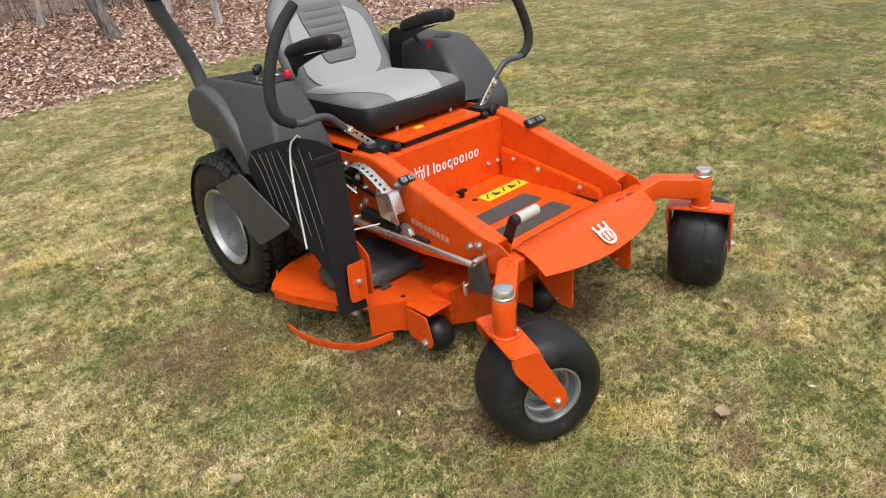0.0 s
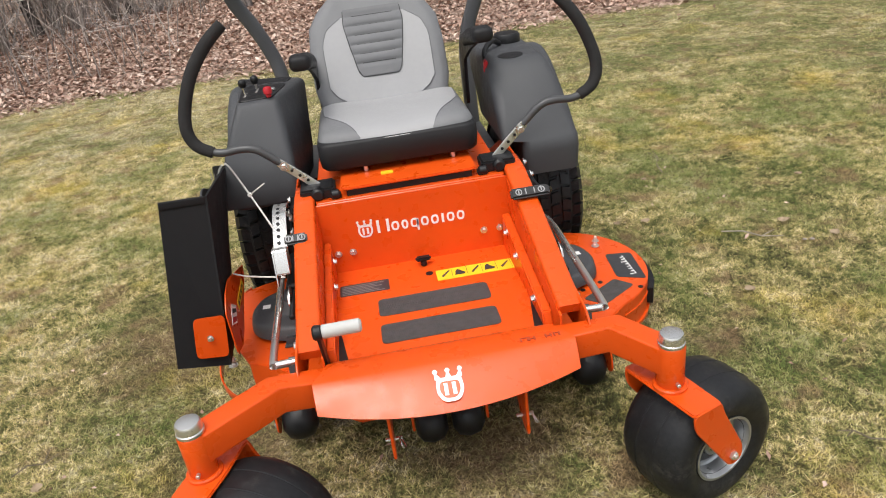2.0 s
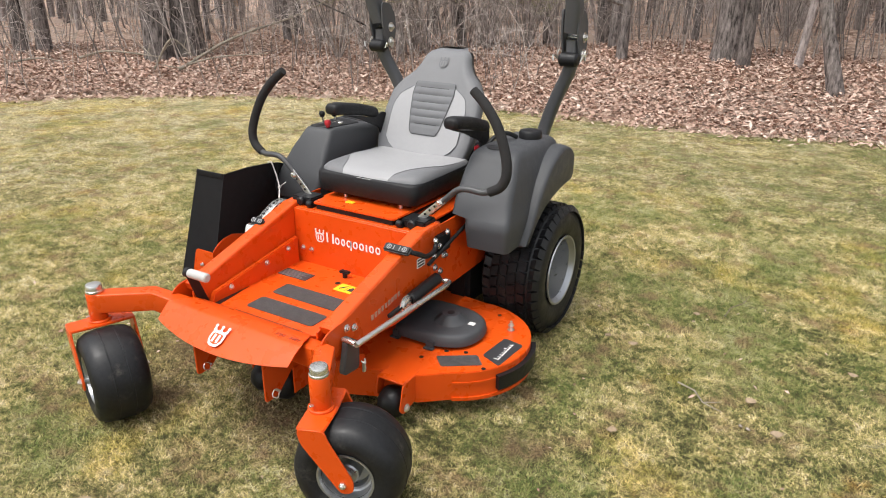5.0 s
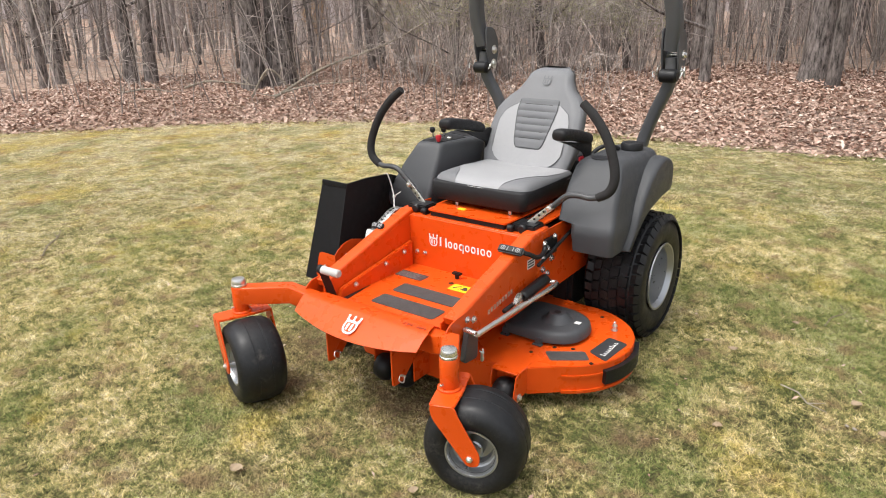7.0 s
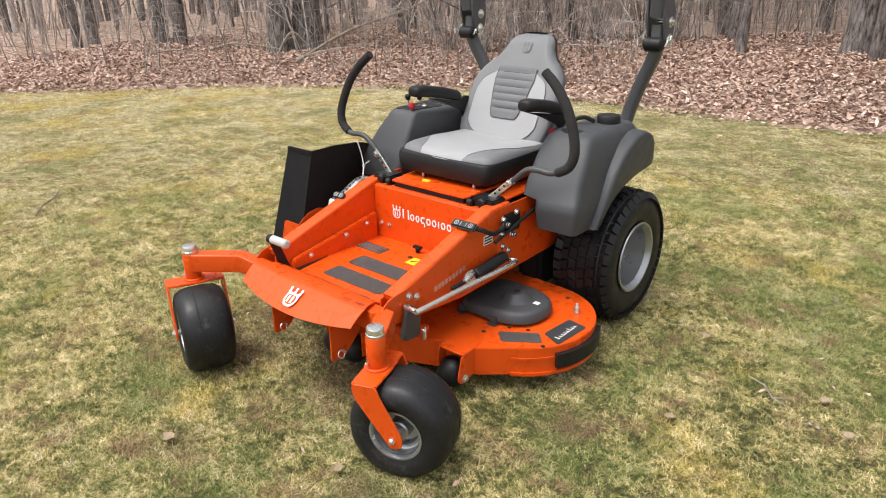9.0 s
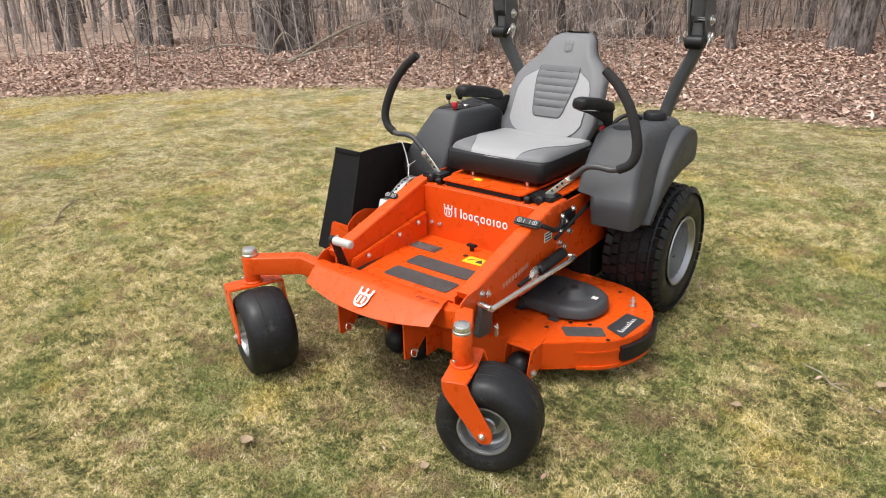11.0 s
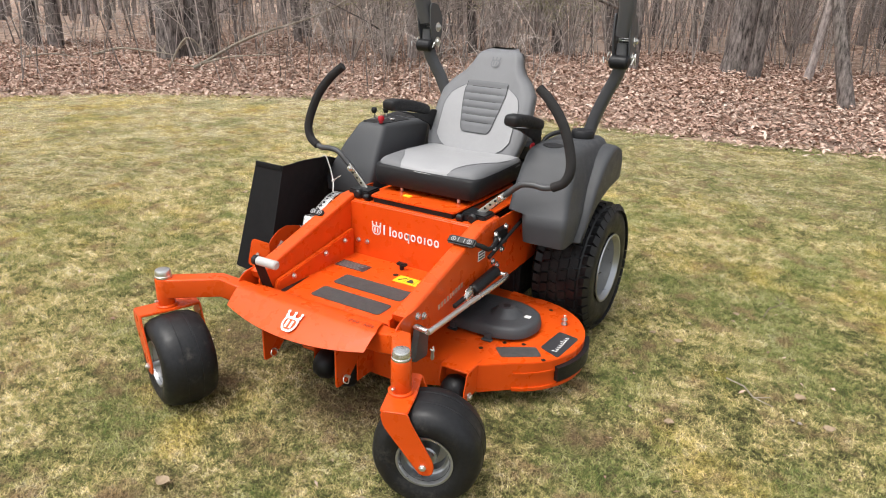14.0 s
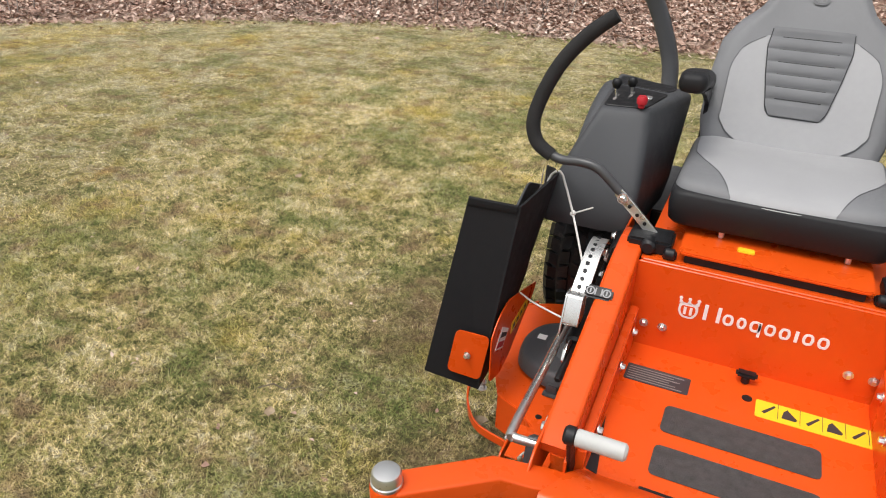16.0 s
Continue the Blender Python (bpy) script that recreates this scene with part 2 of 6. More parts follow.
def make_bark(name, dark, light, stretch=0.28, scale=34.0, island=False, lo=0.3, hi=0.7):
    m = bpy.data.materials.new(name)
    m.use_nodes = True
    n, l, b = shade_nodes(m)
    tc = n.new("ShaderNodeTexCoord")
    mp = n.new("ShaderNodeMapping")
    mp.inputs["Scale"].default_value = (1, 1, stretch)
    l.new(tc.outputs["Object"], mp.inputs["Vector"])
    f = noise_node(n, l, mp.outputs[0], scale, 8, 0.7)
    big = noise_node(n, l, tc.outputs["Object"], 1.2, 4)
    col = ramp_node(n, l, f, [(lo, dark), (hi, light)])
    oi = n.new("ShaderNodeObjectInfo")
    tone = n.new("ShaderNodeVectorMath"); tone.operation = "SCALE"
    l.new(mix_node(n, l, scaled(n, l, big, 0.5, 0.8, 0, 0.4), col, (0.15, 0.16, 0.12)), tone.inputs[0])
    if island:
        gi = n.new("ShaderNodeNewGeometry")
        l.new(scaled(n, l, gi.outputs["Random Per Island"], 0, 1, 0.45, 1.45), tone.inputs["Scale"])
    else:
        l.new(scaled(n, l, oi.outputs["Random"], 0, 1, 0.75, 1.05), tone.inputs["Scale"])
    l.new(tone.outputs[0], b.inputs["Base Color"])
    b.inputs["Roughness"].default_value = 0.9
    b.inputs["Specular IOR Level"].default_value = 0.2
    k = n.new("ShaderNodeBump")
    k.inputs["Strength"].default_value, k.inputs["Distance"].default_value = 1.0, 0.03
    l.new(f, k.inputs["Height"])
    l.new(k.outputs[0], b.inputs["Normal"])
    return m


def make_far_woods():
    """Distant bare woods: upright streaks of trunks and grey-brown twigs, with haze and sky between them painted pale.
    """
    m = bpy.data.materials.new("distant_woods")
    m.use_nodes = True
    n, l, b = shade_nodes(m)
    tc = n.new("ShaderNodeTexCoord")
    mp = n.new("ShaderNodeMapping")
    mp.inputs["Scale"].default_value = (1, 1, 0.06)
    l.new(tc.outputs["Object"], mp.inputs["Vector"])
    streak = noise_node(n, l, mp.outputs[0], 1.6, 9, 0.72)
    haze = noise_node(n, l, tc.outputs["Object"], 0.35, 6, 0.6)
    # the pale stops put haze and sky glimpses into the colour
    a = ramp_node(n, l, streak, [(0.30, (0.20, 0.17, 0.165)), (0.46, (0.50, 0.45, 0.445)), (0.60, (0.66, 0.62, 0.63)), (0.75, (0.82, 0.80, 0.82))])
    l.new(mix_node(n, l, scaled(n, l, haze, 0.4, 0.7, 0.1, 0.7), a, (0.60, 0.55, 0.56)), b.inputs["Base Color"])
    b.inputs["Roughness"].default_value = 1.0
    b.inputs["Specular IOR Level"].default_value = 0.0
    return m


def make_tyre():
    """Worn black rubber: dusty smears, and patches rubbed smooth."""
    m = bpy.data.materials.new("worn_tyre_rubber")
    m.use_nodes = True
    n, l, b = shade_nodes(m)
    g = n.new("ShaderNodeTexCoord")
    broad = noise_node(n, l, g.outputs["Object"], 11, 4, 0.6)
    fine = noise_node(n, l, g.outputs["Object"], 70, 5, 0.7)
    col = ramp_node(n, l, fine, [(0.3, (0.007, 0.0072, 0.008)), (0.7, (0.015, 0.0155, 0.017))])
    dust = n.new("ShaderNodeMath"); dust.operation = "MULTIPLY"
    l.new(scaled(n, l, broad, 0.52, 0.72), dust.inputs[0])
    l.new(scaled(n, l, fine, 0.42, 0.68, 0.0, 0.55), dust.inputs[1])
    l.new(mix_node(n, l, dust.outputs[0], col, (0.13, 0.115, 0.095)), b.inputs["Base Color"])
    l.new(scaled(n, l, broad, 0.35, 0.62, 0.36, 0.62), b.inputs["Roughness"])
    b.inputs["Specular IOR Level"].default_value = 0.34
    k = n.new("ShaderNodeBump")
    k.inputs["Strength"].default_value, k.inputs["Distance"].default_value = 0.15, 0.002
    l.new(fine, k.inputs["Height"])
    l.new(k.outputs[0], b.inputs["Normal"])
    return m


TYRE = make_tyre()
GRASS, LEAVES, GROUND = make_grass(), make_leaves(), make_ground()
BARK = make_bark("oak_bark", (0.040, 0.034, 0.031), (0.37, 0.32, 0.298), 0.25, 24.0, False, 0.36, 0.64)
BARKTHIN = make_bark("sapling_bark", (0.17, 0.143, 0.135), (0.66, 0.58, 0.55), 0.3, 30, True)
TWIG = make_bark("grey_twigs", (0.22, 0.185, 0.168), (0.66, 0.58, 0.535), 0.4, 30, True)
DEADWOOD = make_bark("bleached_dead_wood", (0.25, 0.21, 0.165), (0.52, 0.46, 0.38), 0.3, 25)
DRYTWIG = make_bark("dry_twig", (0.14, 0.11, 0.08), (0.36, 0.30, 0.22), 0.3, 25)
BUDS = material("spring_buds", (0.44, 0.42, 0.26), 0.7, vary=0.3, scale=20, spec=0.2)
FARWOODS = make_far_woods()
SIDING = material("house_siding", (0.36, 0.27, 0.21), 0.8, vary=0.1, scale=3)
ROOF = material("pale_roof", (0.78, 0.78, 0.79), 0.7, vary=0.1, scale=3)
GLASSDARK = material("dark_window", (0.03, 0.035, 0.04), 0.1, vary=0.1)

# ---- mesh helpers ----
def part(name, bm, mat, parent=None, label="", smooth=38):
    """One mesh object from a bmesh, under a thing or a part."""
    bmesh.ops.recalc_face_normals(bm, faces=bm.faces)
    me = bpy.data.meshes.new(name)
    bm.to_mesh(me)
    bm.free()
    me.materials.append(mat)
    if smooth:
        me.polygons.foreach_set("use_smooth", [True] * len(me.polygons))
        me.set_sharp_from_angle(angle=radians(smooth))
    ob = new(name, me)
    if parent is not None:
        ob.parent = parent
    if label:
        ob["label"] = label
    return ob


def bevel(bm, w, seg=2):
    if w > 0:
        edges = [e for e in bm.edges if len(e.link_faces) == 2 and e.calc_face_angle(0) > radians(25)]
        bmesh.ops.bevel(bm, geom=edges, offset=w, segments=seg, affect="EDGES", clamp_overlap=True)
    return bm


def box(lo, hi, bev=0.004, m=None):
    bm = bmesh.new()
    bmesh.ops.create_cube(bm, size=1)
    for v in bm.verts:
        v.co = Vector([(a + b) / 2 + c * (b - a) for a, b, c in zip(lo, hi, v.co)])
    bevel(bm, bev)
    if m is not None:
        bm.transform(m)
    return bm


def join(*bms):
    out = bmesh.new()
    for b in bms:
        me = bpy.data.meshes.new("tmp")
        b.to_mesh(me)
        b.free()
        out.from_mesh(me)
        bpy.data.meshes.remove(me)
    return out


def prism(poly, axis, a, b, bev=0.003):
    """A plate: the polygon in the plane across axis, from a to b along it."""
    bm = bmesh.new()
    def at(p, k):
        return {"u": (k, p[0], p[1]), "v": (p[0], k, p[1]), "z": (p[0], p[1], k)}[axis]
    lo = [bm.verts.new(at(p, a)) for p in poly]
    hi = [bm.verts.new(at(p, b)) for p in poly]
    bm.faces.new(lo)
    bm.faces.new(hi[::-1])
    for i in range(len(poly)):
        j = (i + 1) % len(poly)
        bm.faces.new((lo[i], hi[i], hi[j], lo[j]))
    bmesh.ops.recalc_face_normals(bm, faces=bm.faces)
    return bevel(bm, bev, 1 if bev < 0.003 else 2)


def rounded(poly, r, n=4):
    """The polygon with its corners rounded."""
    out = []
    for i, p in enumerate(poly):
        a, b = Vector(poly[i - 1]), Vector(poly[(i + 1) % len(poly)])
        p = Vector(p)
        da, db = a - p, b - p
        k = min(r, da.length * 0.45, db.length * 0.45)
        s, e = p + da.normalized() * k, p + db.normalized() * k
        for j in range(n + 1):
            t = j / n
            out.append(tuple(s * (1 - t) ** 2 + p * 2 * t * (1 - t) + e * t * t))
    return out


def spline(pts, k=6):
    """Catmull-Rom through the points."""
    p = [Vector(q) for q in pts]
    p = [2 * p[0] - p[1]] + p + [2 * p[-1] - p[-2]]
    out = []
    for i in range(1, len(p) - 2):
        for j in range(k):
            t = j / k
            out.append(0.5 * (2 * p[i] + (p[i + 1] - p[i - 1]) * t + (2 * p[i - 1] - 5 * p[i] + 4 * p[i + 1] - p[i + 2]) * t * t
                              + (3 * p[i] - p[i - 1] - 3 * p[i + 1] + p[i + 2]) * t ** 3))
    return out + [p[-2]]


def loft(rings, caps=True, closed=True):
    bm = bmesh.new()
    rows = [[bm.verts.new(p) for p in r] for r in rings]
    for a, b in zip(rows, rows[1:]):
        n = len(a)
        for i in range(n if closed else n - 1):
            j = (i + 1) % n
            bm.faces.new((a[i], a[j], b[j], b[i]))
    if caps:
        bm.faces.new(rows[0][::-1])
        bm.faces.new(rows[-1])
    return bm


def tube(pts, r, n=10, k=6, section=None, up=(0, 0, 1)):
    """A round bar (or one of the given section) along a smooth path; r is a radius or one per path point."""
    path = spline(pts, k) if k > 1 else [Vector(p) for p in pts]
    m = len(path)
    if isinstance(r, (list, tuple)):
        rs = [r[min(int(i / (m - 1) * (len(r) - 1)), len(r) - 2)] * (1 - f) + r[min(int(i / (m - 1) * (len(r) - 1)), len(r) - 2) + 1] * f
              for i, f in ((i, i / (m - 1) * (len(r) - 1) - min(int(i / (m - 1) * (len(r) - 1)), len(r) - 2)) for i in range(m))]
    else:
        rs = [r] * m
    sec = section or [(math.cos(2 * math.pi * i / n), math.sin(2 * math.pi * i / n)) for i in range(n)]
    t0 = (path[1] - path[0]).normalized()
    ref = Vector(up)
    if abs(ref.dot(t0)) > 0.95:
        ref = Vector((1, 0, 0))
    side = t0.cross(ref).normalized()
    rings = []
    for i, p in enumerate(path):
        t = (path[min(i + 1, m - 1)] - path[max(i - 1, 0)]).normalized()
        side = (side - t * side.dot(t)).normalized()
        top = side.cross(t)
        rings.append([p + (side * a + top * b) * rs[i] for a, b in sec])
    return loft(rings)


def rect_section(w, h, r=0.15):
    return [tuple(p) for p in rounded([(-w / 2, -h / 2), (w / 2, -h / 2), (w / 2, h / 2), (-w / 2, h / 2)], r * min(w, h), 3)]


def beam(pts, w, h, r=0.12):
    """A box-section bar with mitred corners along a path that lies about level."""
    path = [Vector(p) for p in pts]
    rings = []
    for i, p in enumerate(path):
        d = []
        if i:
            d.append((path[i] - path[i - 1]).normalized())
        if i < len(path) - 1:
            d.append((path[i + 1] - path[i]).normalized())
        t = sum(d, Vector()).normalized()
        side = t.cross(Vector((0, 0, 1))).normalized()
        if len(d) == 2:
            side = side / max(0.4, math.sqrt((1 + d[0].dot(d[1])) / 2))
        top = Vector((0, 0, 1))
        rings.append([p + side * a + top * b for a, b in rect_section(w, h, r)])
    return loft(rings)


def lathe(profile, n, centre, axis):
    """A solid of revolution: profile of (radius, place along the axis), round axis through centre."""
    ax = Vector(axis).normalized()
    e1 = ax.cross(Vector((0, 0, 1)))
    e1 = (e1 if e1.length > 0.1 else ax.cross(Vector((1, 0, 0)))).normalized()
    e2 = ax.cross(e1)
    c = Vector(centre)
    bm = bmesh.new()
    rows = []
    for r, a in profile:
        if r < 1e-5:
            rows.append([bm.verts.new(c + ax * a)])
        else:
            rows.append([bm.verts.new(c + ax * a + (e1 * math.cos(2 * math.pi * i / n) + e2 * math.sin(2 * math.pi * i / n)) * r) for i in range(n)])
    for p, q in zip(rows, rows[1:]):
        for i in range(n):
            j = (i + 1) % n
            if len(p) == 1 and len(q) == 1:
                continue
            if len(p) == 1:
                bm.faces.new((p[0], q[i], q[j]))
            elif len(q) == 1:
                bm.faces.new((p[i], q[0], p[j]))
            else:
                bm.faces.new((p[i], q[i], q[j], p[j]))
    return bm


def rod(a, b, r, n=12, bev=True):
    a, b = Vector(a), Vector(b)
    h = (b - a).length
    e = min(r * 0.3, h * 0.2) if bev else 0
    return lathe([(0, 0), (r - e, 0), (r, e), (r, h - e), (r - e, h), (0, h)], n, a, b - a)


def bolt(p, d, r=0.009):
    """A hex bolt head with its washer, at p, standing out along d."""
    d = Vector(d).normalized()
    return join(lathe([(0, 0), (r * 1.5, 0), (r * 1.5, 0.002), (0, 0.002)], 12, p, d), lathe([(0, 0.002), (r, 0.002), (r, 0.009), (r * 0.8, 0.011), (0, 0.011)], 6, p, d))


def patch(f, ss, ts, th=0.004):
    """A padded panel: the surface f(s, t) over the grid, with a turned-down rim."""
    bm = bmesh.new()
    g = [[bm.verts.new(f(s, t)) for s in ss(t)] for t in ts]
    for a, b in zip(g, g[1:]):
        for i in range(len(a) - 1):
            bm.faces.new((a[i], a[i + 1], b[i + 1], b[i]))
    return bm


class Soup:
    """Many small pieces gathered into one mesh."""
    def __init__(self):
        self.v, self.f = [], []

    def tube(self, pts, radii, n):
        pts = [Vector(p) for p in pts]
        base = len(self.v)
        side = None
        for i, p in enumerate(pts):
            t = (pts[min(i + 1, len(pts) - 1)] - pts[max(i - 1, 0)]).normalized()
            if side is None:
                side = t.cross(Vector((0.3, 1, 0.2))).normalized()
            side = (side - t * side.dot(t)).normalized()
            top = side.cross(t)
            for j in range(n):
                a = 2 * math.pi * j / n
                self.v.append(tuple(p + (side * math.cos(a) + top * math.sin(a)) * radii[i]))
        for i in range(len(pts) - 1):
            for j in range(n):
                k = (j + 1) % n
                self.f.append((base + i * n + j, base + i * n + k, base + (i + 1) * n + k, base + (i + 1) * n + j))

    def make(self, name, mat, parent=None, smooth=True):
        me = bpy.data.meshes.new(name)
        me.from_pydata(self.v, [], self.f)
        me.materials.append(mat)
        if smooth:
            me.polygons.foreach_set("use_smooth", [True] * len(me.polygons))
        ob = new(name, me)
        ob.parent = parent
        return ob


def quads_object(name, verts, mat):
    """One mesh of separate pieces from an array (n, corners, 3)."""
    k, c = verts.shape[:2]
    me = bpy.data.meshes.new(name)
    me.vertices.add(c * k)
    me.vertices.foreach_set("co", np.ascontiguousarray(verts, dtype=np.float32).ravel())
    me.loops.add(c * k)
    me.loops.foreach_set("vertex_index", np.arange(c * k, dtype=np.int32))
    me.polygons.add(k)
    me.polygons.foreach_set("loop_start", np.arange(0, c * k, c, dtype=np.int32))
    me.polygons.foreach_set("loop_total", np.full(k, c, dtype=np.int32))
    me.update(calc_edges=True)
    me.materials.append(mat)
    return new(name, me)

# ---- the ground: lawn, leaf bank and forest floor in one sheet ----
MX, MY = 1.792, 1.95          # the mower's middle on the lawn
EDGE_U = [-40, -16, -9.3, -8.5, -7.5, -6.5, -5.2, -4.0, -3.0, -1.2, 0.1, 1.2, 2.2, 6.3, 12, 40]
EDGE_V = [-26, -4.0, 0.8, 1.5, 2.5, 3.65, 4.55, 5.15, 5.4, 5.45, 5.45, 5.65, 5.95, 5.6, 6.0, 9.0]


def wood_depth(x, y):
    """Metres behind the edge of the lawn, towards the woods."""
    return (y - MY - np.interp(x - MX, EDGE_U, EDGE_V)) * 0.85


def height(x, y):
    d = wood_depth(x, y)
    right = np.clip((x - MX + 6) / 5, 0, 1)
    s = np.clip(d / 2.4, 0, 1)
    bank = (0.16 + 0.18 * right) * s * s * (3 - 2 * s)
    bank = bank + 0.03 * np.clip(d / 0.25, 0, 1)
    far = np.clip((d - 4) / 30, 0, 1)
    wave = 0.06 * np.sin(x * 1.3 + 0.7) * np.sin(y * 1.1 + 0.4) * np.clip(d / 2, 0, 1)
    lawn = 0.008 * np.sin(x * 1.9) * np.sin(y * 2.3 + 1)
    return bank + wave + lawn * (d < 0) + 0.9 * far * np.sin(x * 0.09 + 1.2)


# worn soil with shade painted in, under and round the mower: middle and radius from the mower's middle
WEAR_SHADE = ((-0.6, -0.35, 0.30), (-0.5, -0.7, 0.30), (0.15, -0.5, 0.35), (0.0, 0.0, 0.50), (-0.05, -1.2, 0.10), (0.3, 0.6, 0.5), (-0.95, 0.35, 0.42), (0.62, -1.0, 0.16), (0.95, -0.25, 0.16))


def wear_shade(x, y):
    w = 0 * x
    for u, v, r in WEAR_SHADE:
        w = np.maximum(w, np.exp(-((x - MX - u) ** 2 + (y - MY - v) ** 2) / (r * r)))
    return w


def axis_steps(parts):
    out = []
    for a, b, s in parts:
        out += list(np.arange(a, b, s))
    return np.array(out + [parts[-1][1]])


gx = axis_steps([(-900, -60, 60), (-60, -14, 2), (-14, -8, 0.4), (-8, 8, 0.16), (8, 20, 0.6), (20, 60, 4), (60, 900, 60)])
gy = axis_steps([(-900, -20, 60), (-20, -2, 2), (-2, 0, 0.25), (0, 12, 0.14), (12, 24, 0.6), (24, 60, 3), (60, 900, 60)])
X, Y = np.meshgrid(gx, gy)
Z = height(X, Y)
nx, ny = len(gx), len(gy)
idx = np.arange(nx * ny).reshape(ny, nx)
gm = bpy.data.meshes.new("ground")
gm.from_pydata(np.stack([X, Y, Z], -1).reshape(-1, 3).tolist(), [], np.stack([idx[:-1, :-1], idx[:-1, 1:], idx[1:, 1:], idx[1:, :-1]], -1).reshape(-1, 4).tolist())
layer = gm.attributes.new("wood", "FLOAT", "POINT")
layer.data.foreach_set("value", np.clip(0.45 + wood_depth(X, Y) * 1.6, 0, 1.2).astype(np.float32).ravel())
layer = gm.attributes.new("wear_shade", "FLOAT", "POINT")
layer.data.foreach_set("value", wear_shade(X, Y).astype(np.float32).ravel())
gm.polygons.foreach_set("use_smooth", [True] * len(gm.polygons))
gm.materials.append(GROUND)
tagged(new("ground", gm), "patchy green and straw-coloured spring lawn running to leaf-covered forest floor", "ground", kind="structure")


# blades of grass, denser where the camera walks
def blades(rng, x, y, w, h0, h1, lie):
    k = len(x)
    z = height(x, y)
    a, b = rng.uniform(0, 2 * np.pi, k), rng.uniform(0, 2 * np.pi, k)
    h = rng.uniform(h0, h1, k)
    lean = h * rng.uniform(0.3, lie, k)
    side = np.stack([np.cos(a), np.sin(a), np.zeros(k)], -1) * (w * rng.uniform(0.7, 1.3, k))[:, None]
    p = np.stack([x, y, z - 0.004], -1)
    tip = p + np.stack([np.cos(b) * lean, np.sin(b) * lean, h * rng.uniform(0.35, 1, k)], -1)
    return np.stack([p - side, p + side, tip], 1)


grng = np.random.default_rng(5)


def scatter(n, x0, x1, y0, y1):
    return grng.uniform(x0, x1, n), grng.uniform(y0, y1, n)


sets = []
for n, per, x0, x1, y0, y1, w, h0, h1, lie, gap in ((150000, 9, -1.6, 5.4, 0.1, 5.4, 0.0015, 0.010, 0.032, 1.35, 0.015), (100000, 8, -7.5, 8.5, 0.4, 8.2, 0.0026, 0.008, 0.022, 1.1, 0.022)):
    x, y = scatter(n, x0, x1, y0, y1)
    d = wood_depth(x, y) + grng.normal(0, 0.14, n)
    keep = d < 0.05
    if w < 0.002:
        rim = np.minimum(np.minimum(x - x0, x1 - x), y1 - y)
        keep &= grng.uniform(0, 1, n) < rim / 1.1
    keep &= grng.uniform(0, 1, n) > 0.5 * wear_shade(x, y)
    x, y = np.repeat(x[keep], per), np.repeat(y[keep], per)
    x, y = x + grng.normal(0, gap, len(x)), y + grng.normal(0, gap, len(x))
    sets.append(blades(grng, x, y, w, h0, h1, lie))
# pale dead stalks lying flat on the thatch
x, y = scatter(60000, -3.5, 6.5, 0.1, 6.5)
keep = (wood_depth(x, y) < 0) & (np.sin(x * 7.3 + np.sin(y * 5.1) * 2) * np.sin(y * 6.6 + np.sin(x * 4.3) * 2) > grng.uniform(-1.2, 0.8, len(x)))
stalks = blades(grng, x[keep], y[keep], 0.0013, 0.006, 0.012, 1.5)
stalks[:, 2, :2] += grng.normal(0, 0.017, (len(stalks), 2))
stalks[:, :, 2] += 0.010
sets.append(stalks)
# livelier green tufts, the last few thick ones in front of the mower
TUFT_U, TUFT_V = (-0.09, -0.2, -0.36), (-0.80, -0.68, -0.73)
cx, cy = scatter(330, -5, 6, 0.3, 7)
cx, cy = np.append(cx, MX + np.repeat(TUFT_U, 3)), np.append(cy, MY + np.repeat(TUFT_V, 3))
ok = wood_depth(cx, cy) < -0.1
cx, cy = cx[ok], cy[ok]
x = np.repeat(cx, 45) + grng.normal(0, 0.03, len(cx) * 45)
y = np.repeat(cy, 45) + grng.normal(0, 0.03, len(cx) * 45)
sets.append(blades(grng, x, y, 0.0018, 0.02, 0.045, 0.9))
allblades = np.concatenate(sets)
lawn = quads_object("lawn_grass", allblades, GRASS)
layer = lawn.data.attributes.new("wear_shade", "FLOAT", "FACE")
layer.data.foreach_set("value", wear_shade(allblades[:, 0, 0], allblades[:, 0, 1]).astype(np.float32))
tagged(lawn, "short patchy spring grass, part green and part straw", "grass", kind="stuff")


def leaf_quads(x, y, size, lift):
    k = len(x)
    z = height(x, y) + grng.uniform(0.005, 1, k) * lift
    a = grng.uniform(0, 2 * np.pi, k)
    t1, t2 = grng.normal(0, 0.35, k), grng.normal(0, 0.35, k)
    s = size * grng.uniform(0.6, 1.3, k)
    e1 = np.stack([np.cos(a), np.sin(a), t1], -1) * s[:, None]
    e2 = np.stack([-np.sin(a), np.cos(a), t2], -1) * (s * grng.uniform(0.4, 0.65, k))[:, None]
    p = np.stack([x, y, z], -1)
    lift2 = np.stack([np.zeros(k), np.zeros(k), s * grng.uniform(-0.2, 0.5, k)], -1)
    return np.stack([p - e1, p - e2 + lift2, p + e1, p + e2 + lift2], 1)


x, y = scatter(230000, -9.5, 11, 2.0, 12.5)
d = wood_depth(x, y)
dens = np.clip((d + 0.25) / 0.5, 0, 1) * np.clip(1.25 - (d - 2.2) / 4.5, 0.12, 1)
keep = grng.uniform(0, 1, len(x)) < dens
leafset = [leaf_quads(x[keep], y[keep], 0.029, 0.06)]
x, y = scatter(1100, -6, 6.5, 0.0, 7.5)
keep = wood_depth(x, y) < 0
leafset.append(leaf_quads(x[keep], y[keep], 0.012, 0.022))
x, y = scatter(2500, -8, 9, 1.5, 8.5)
d = wood_depth(x, y)
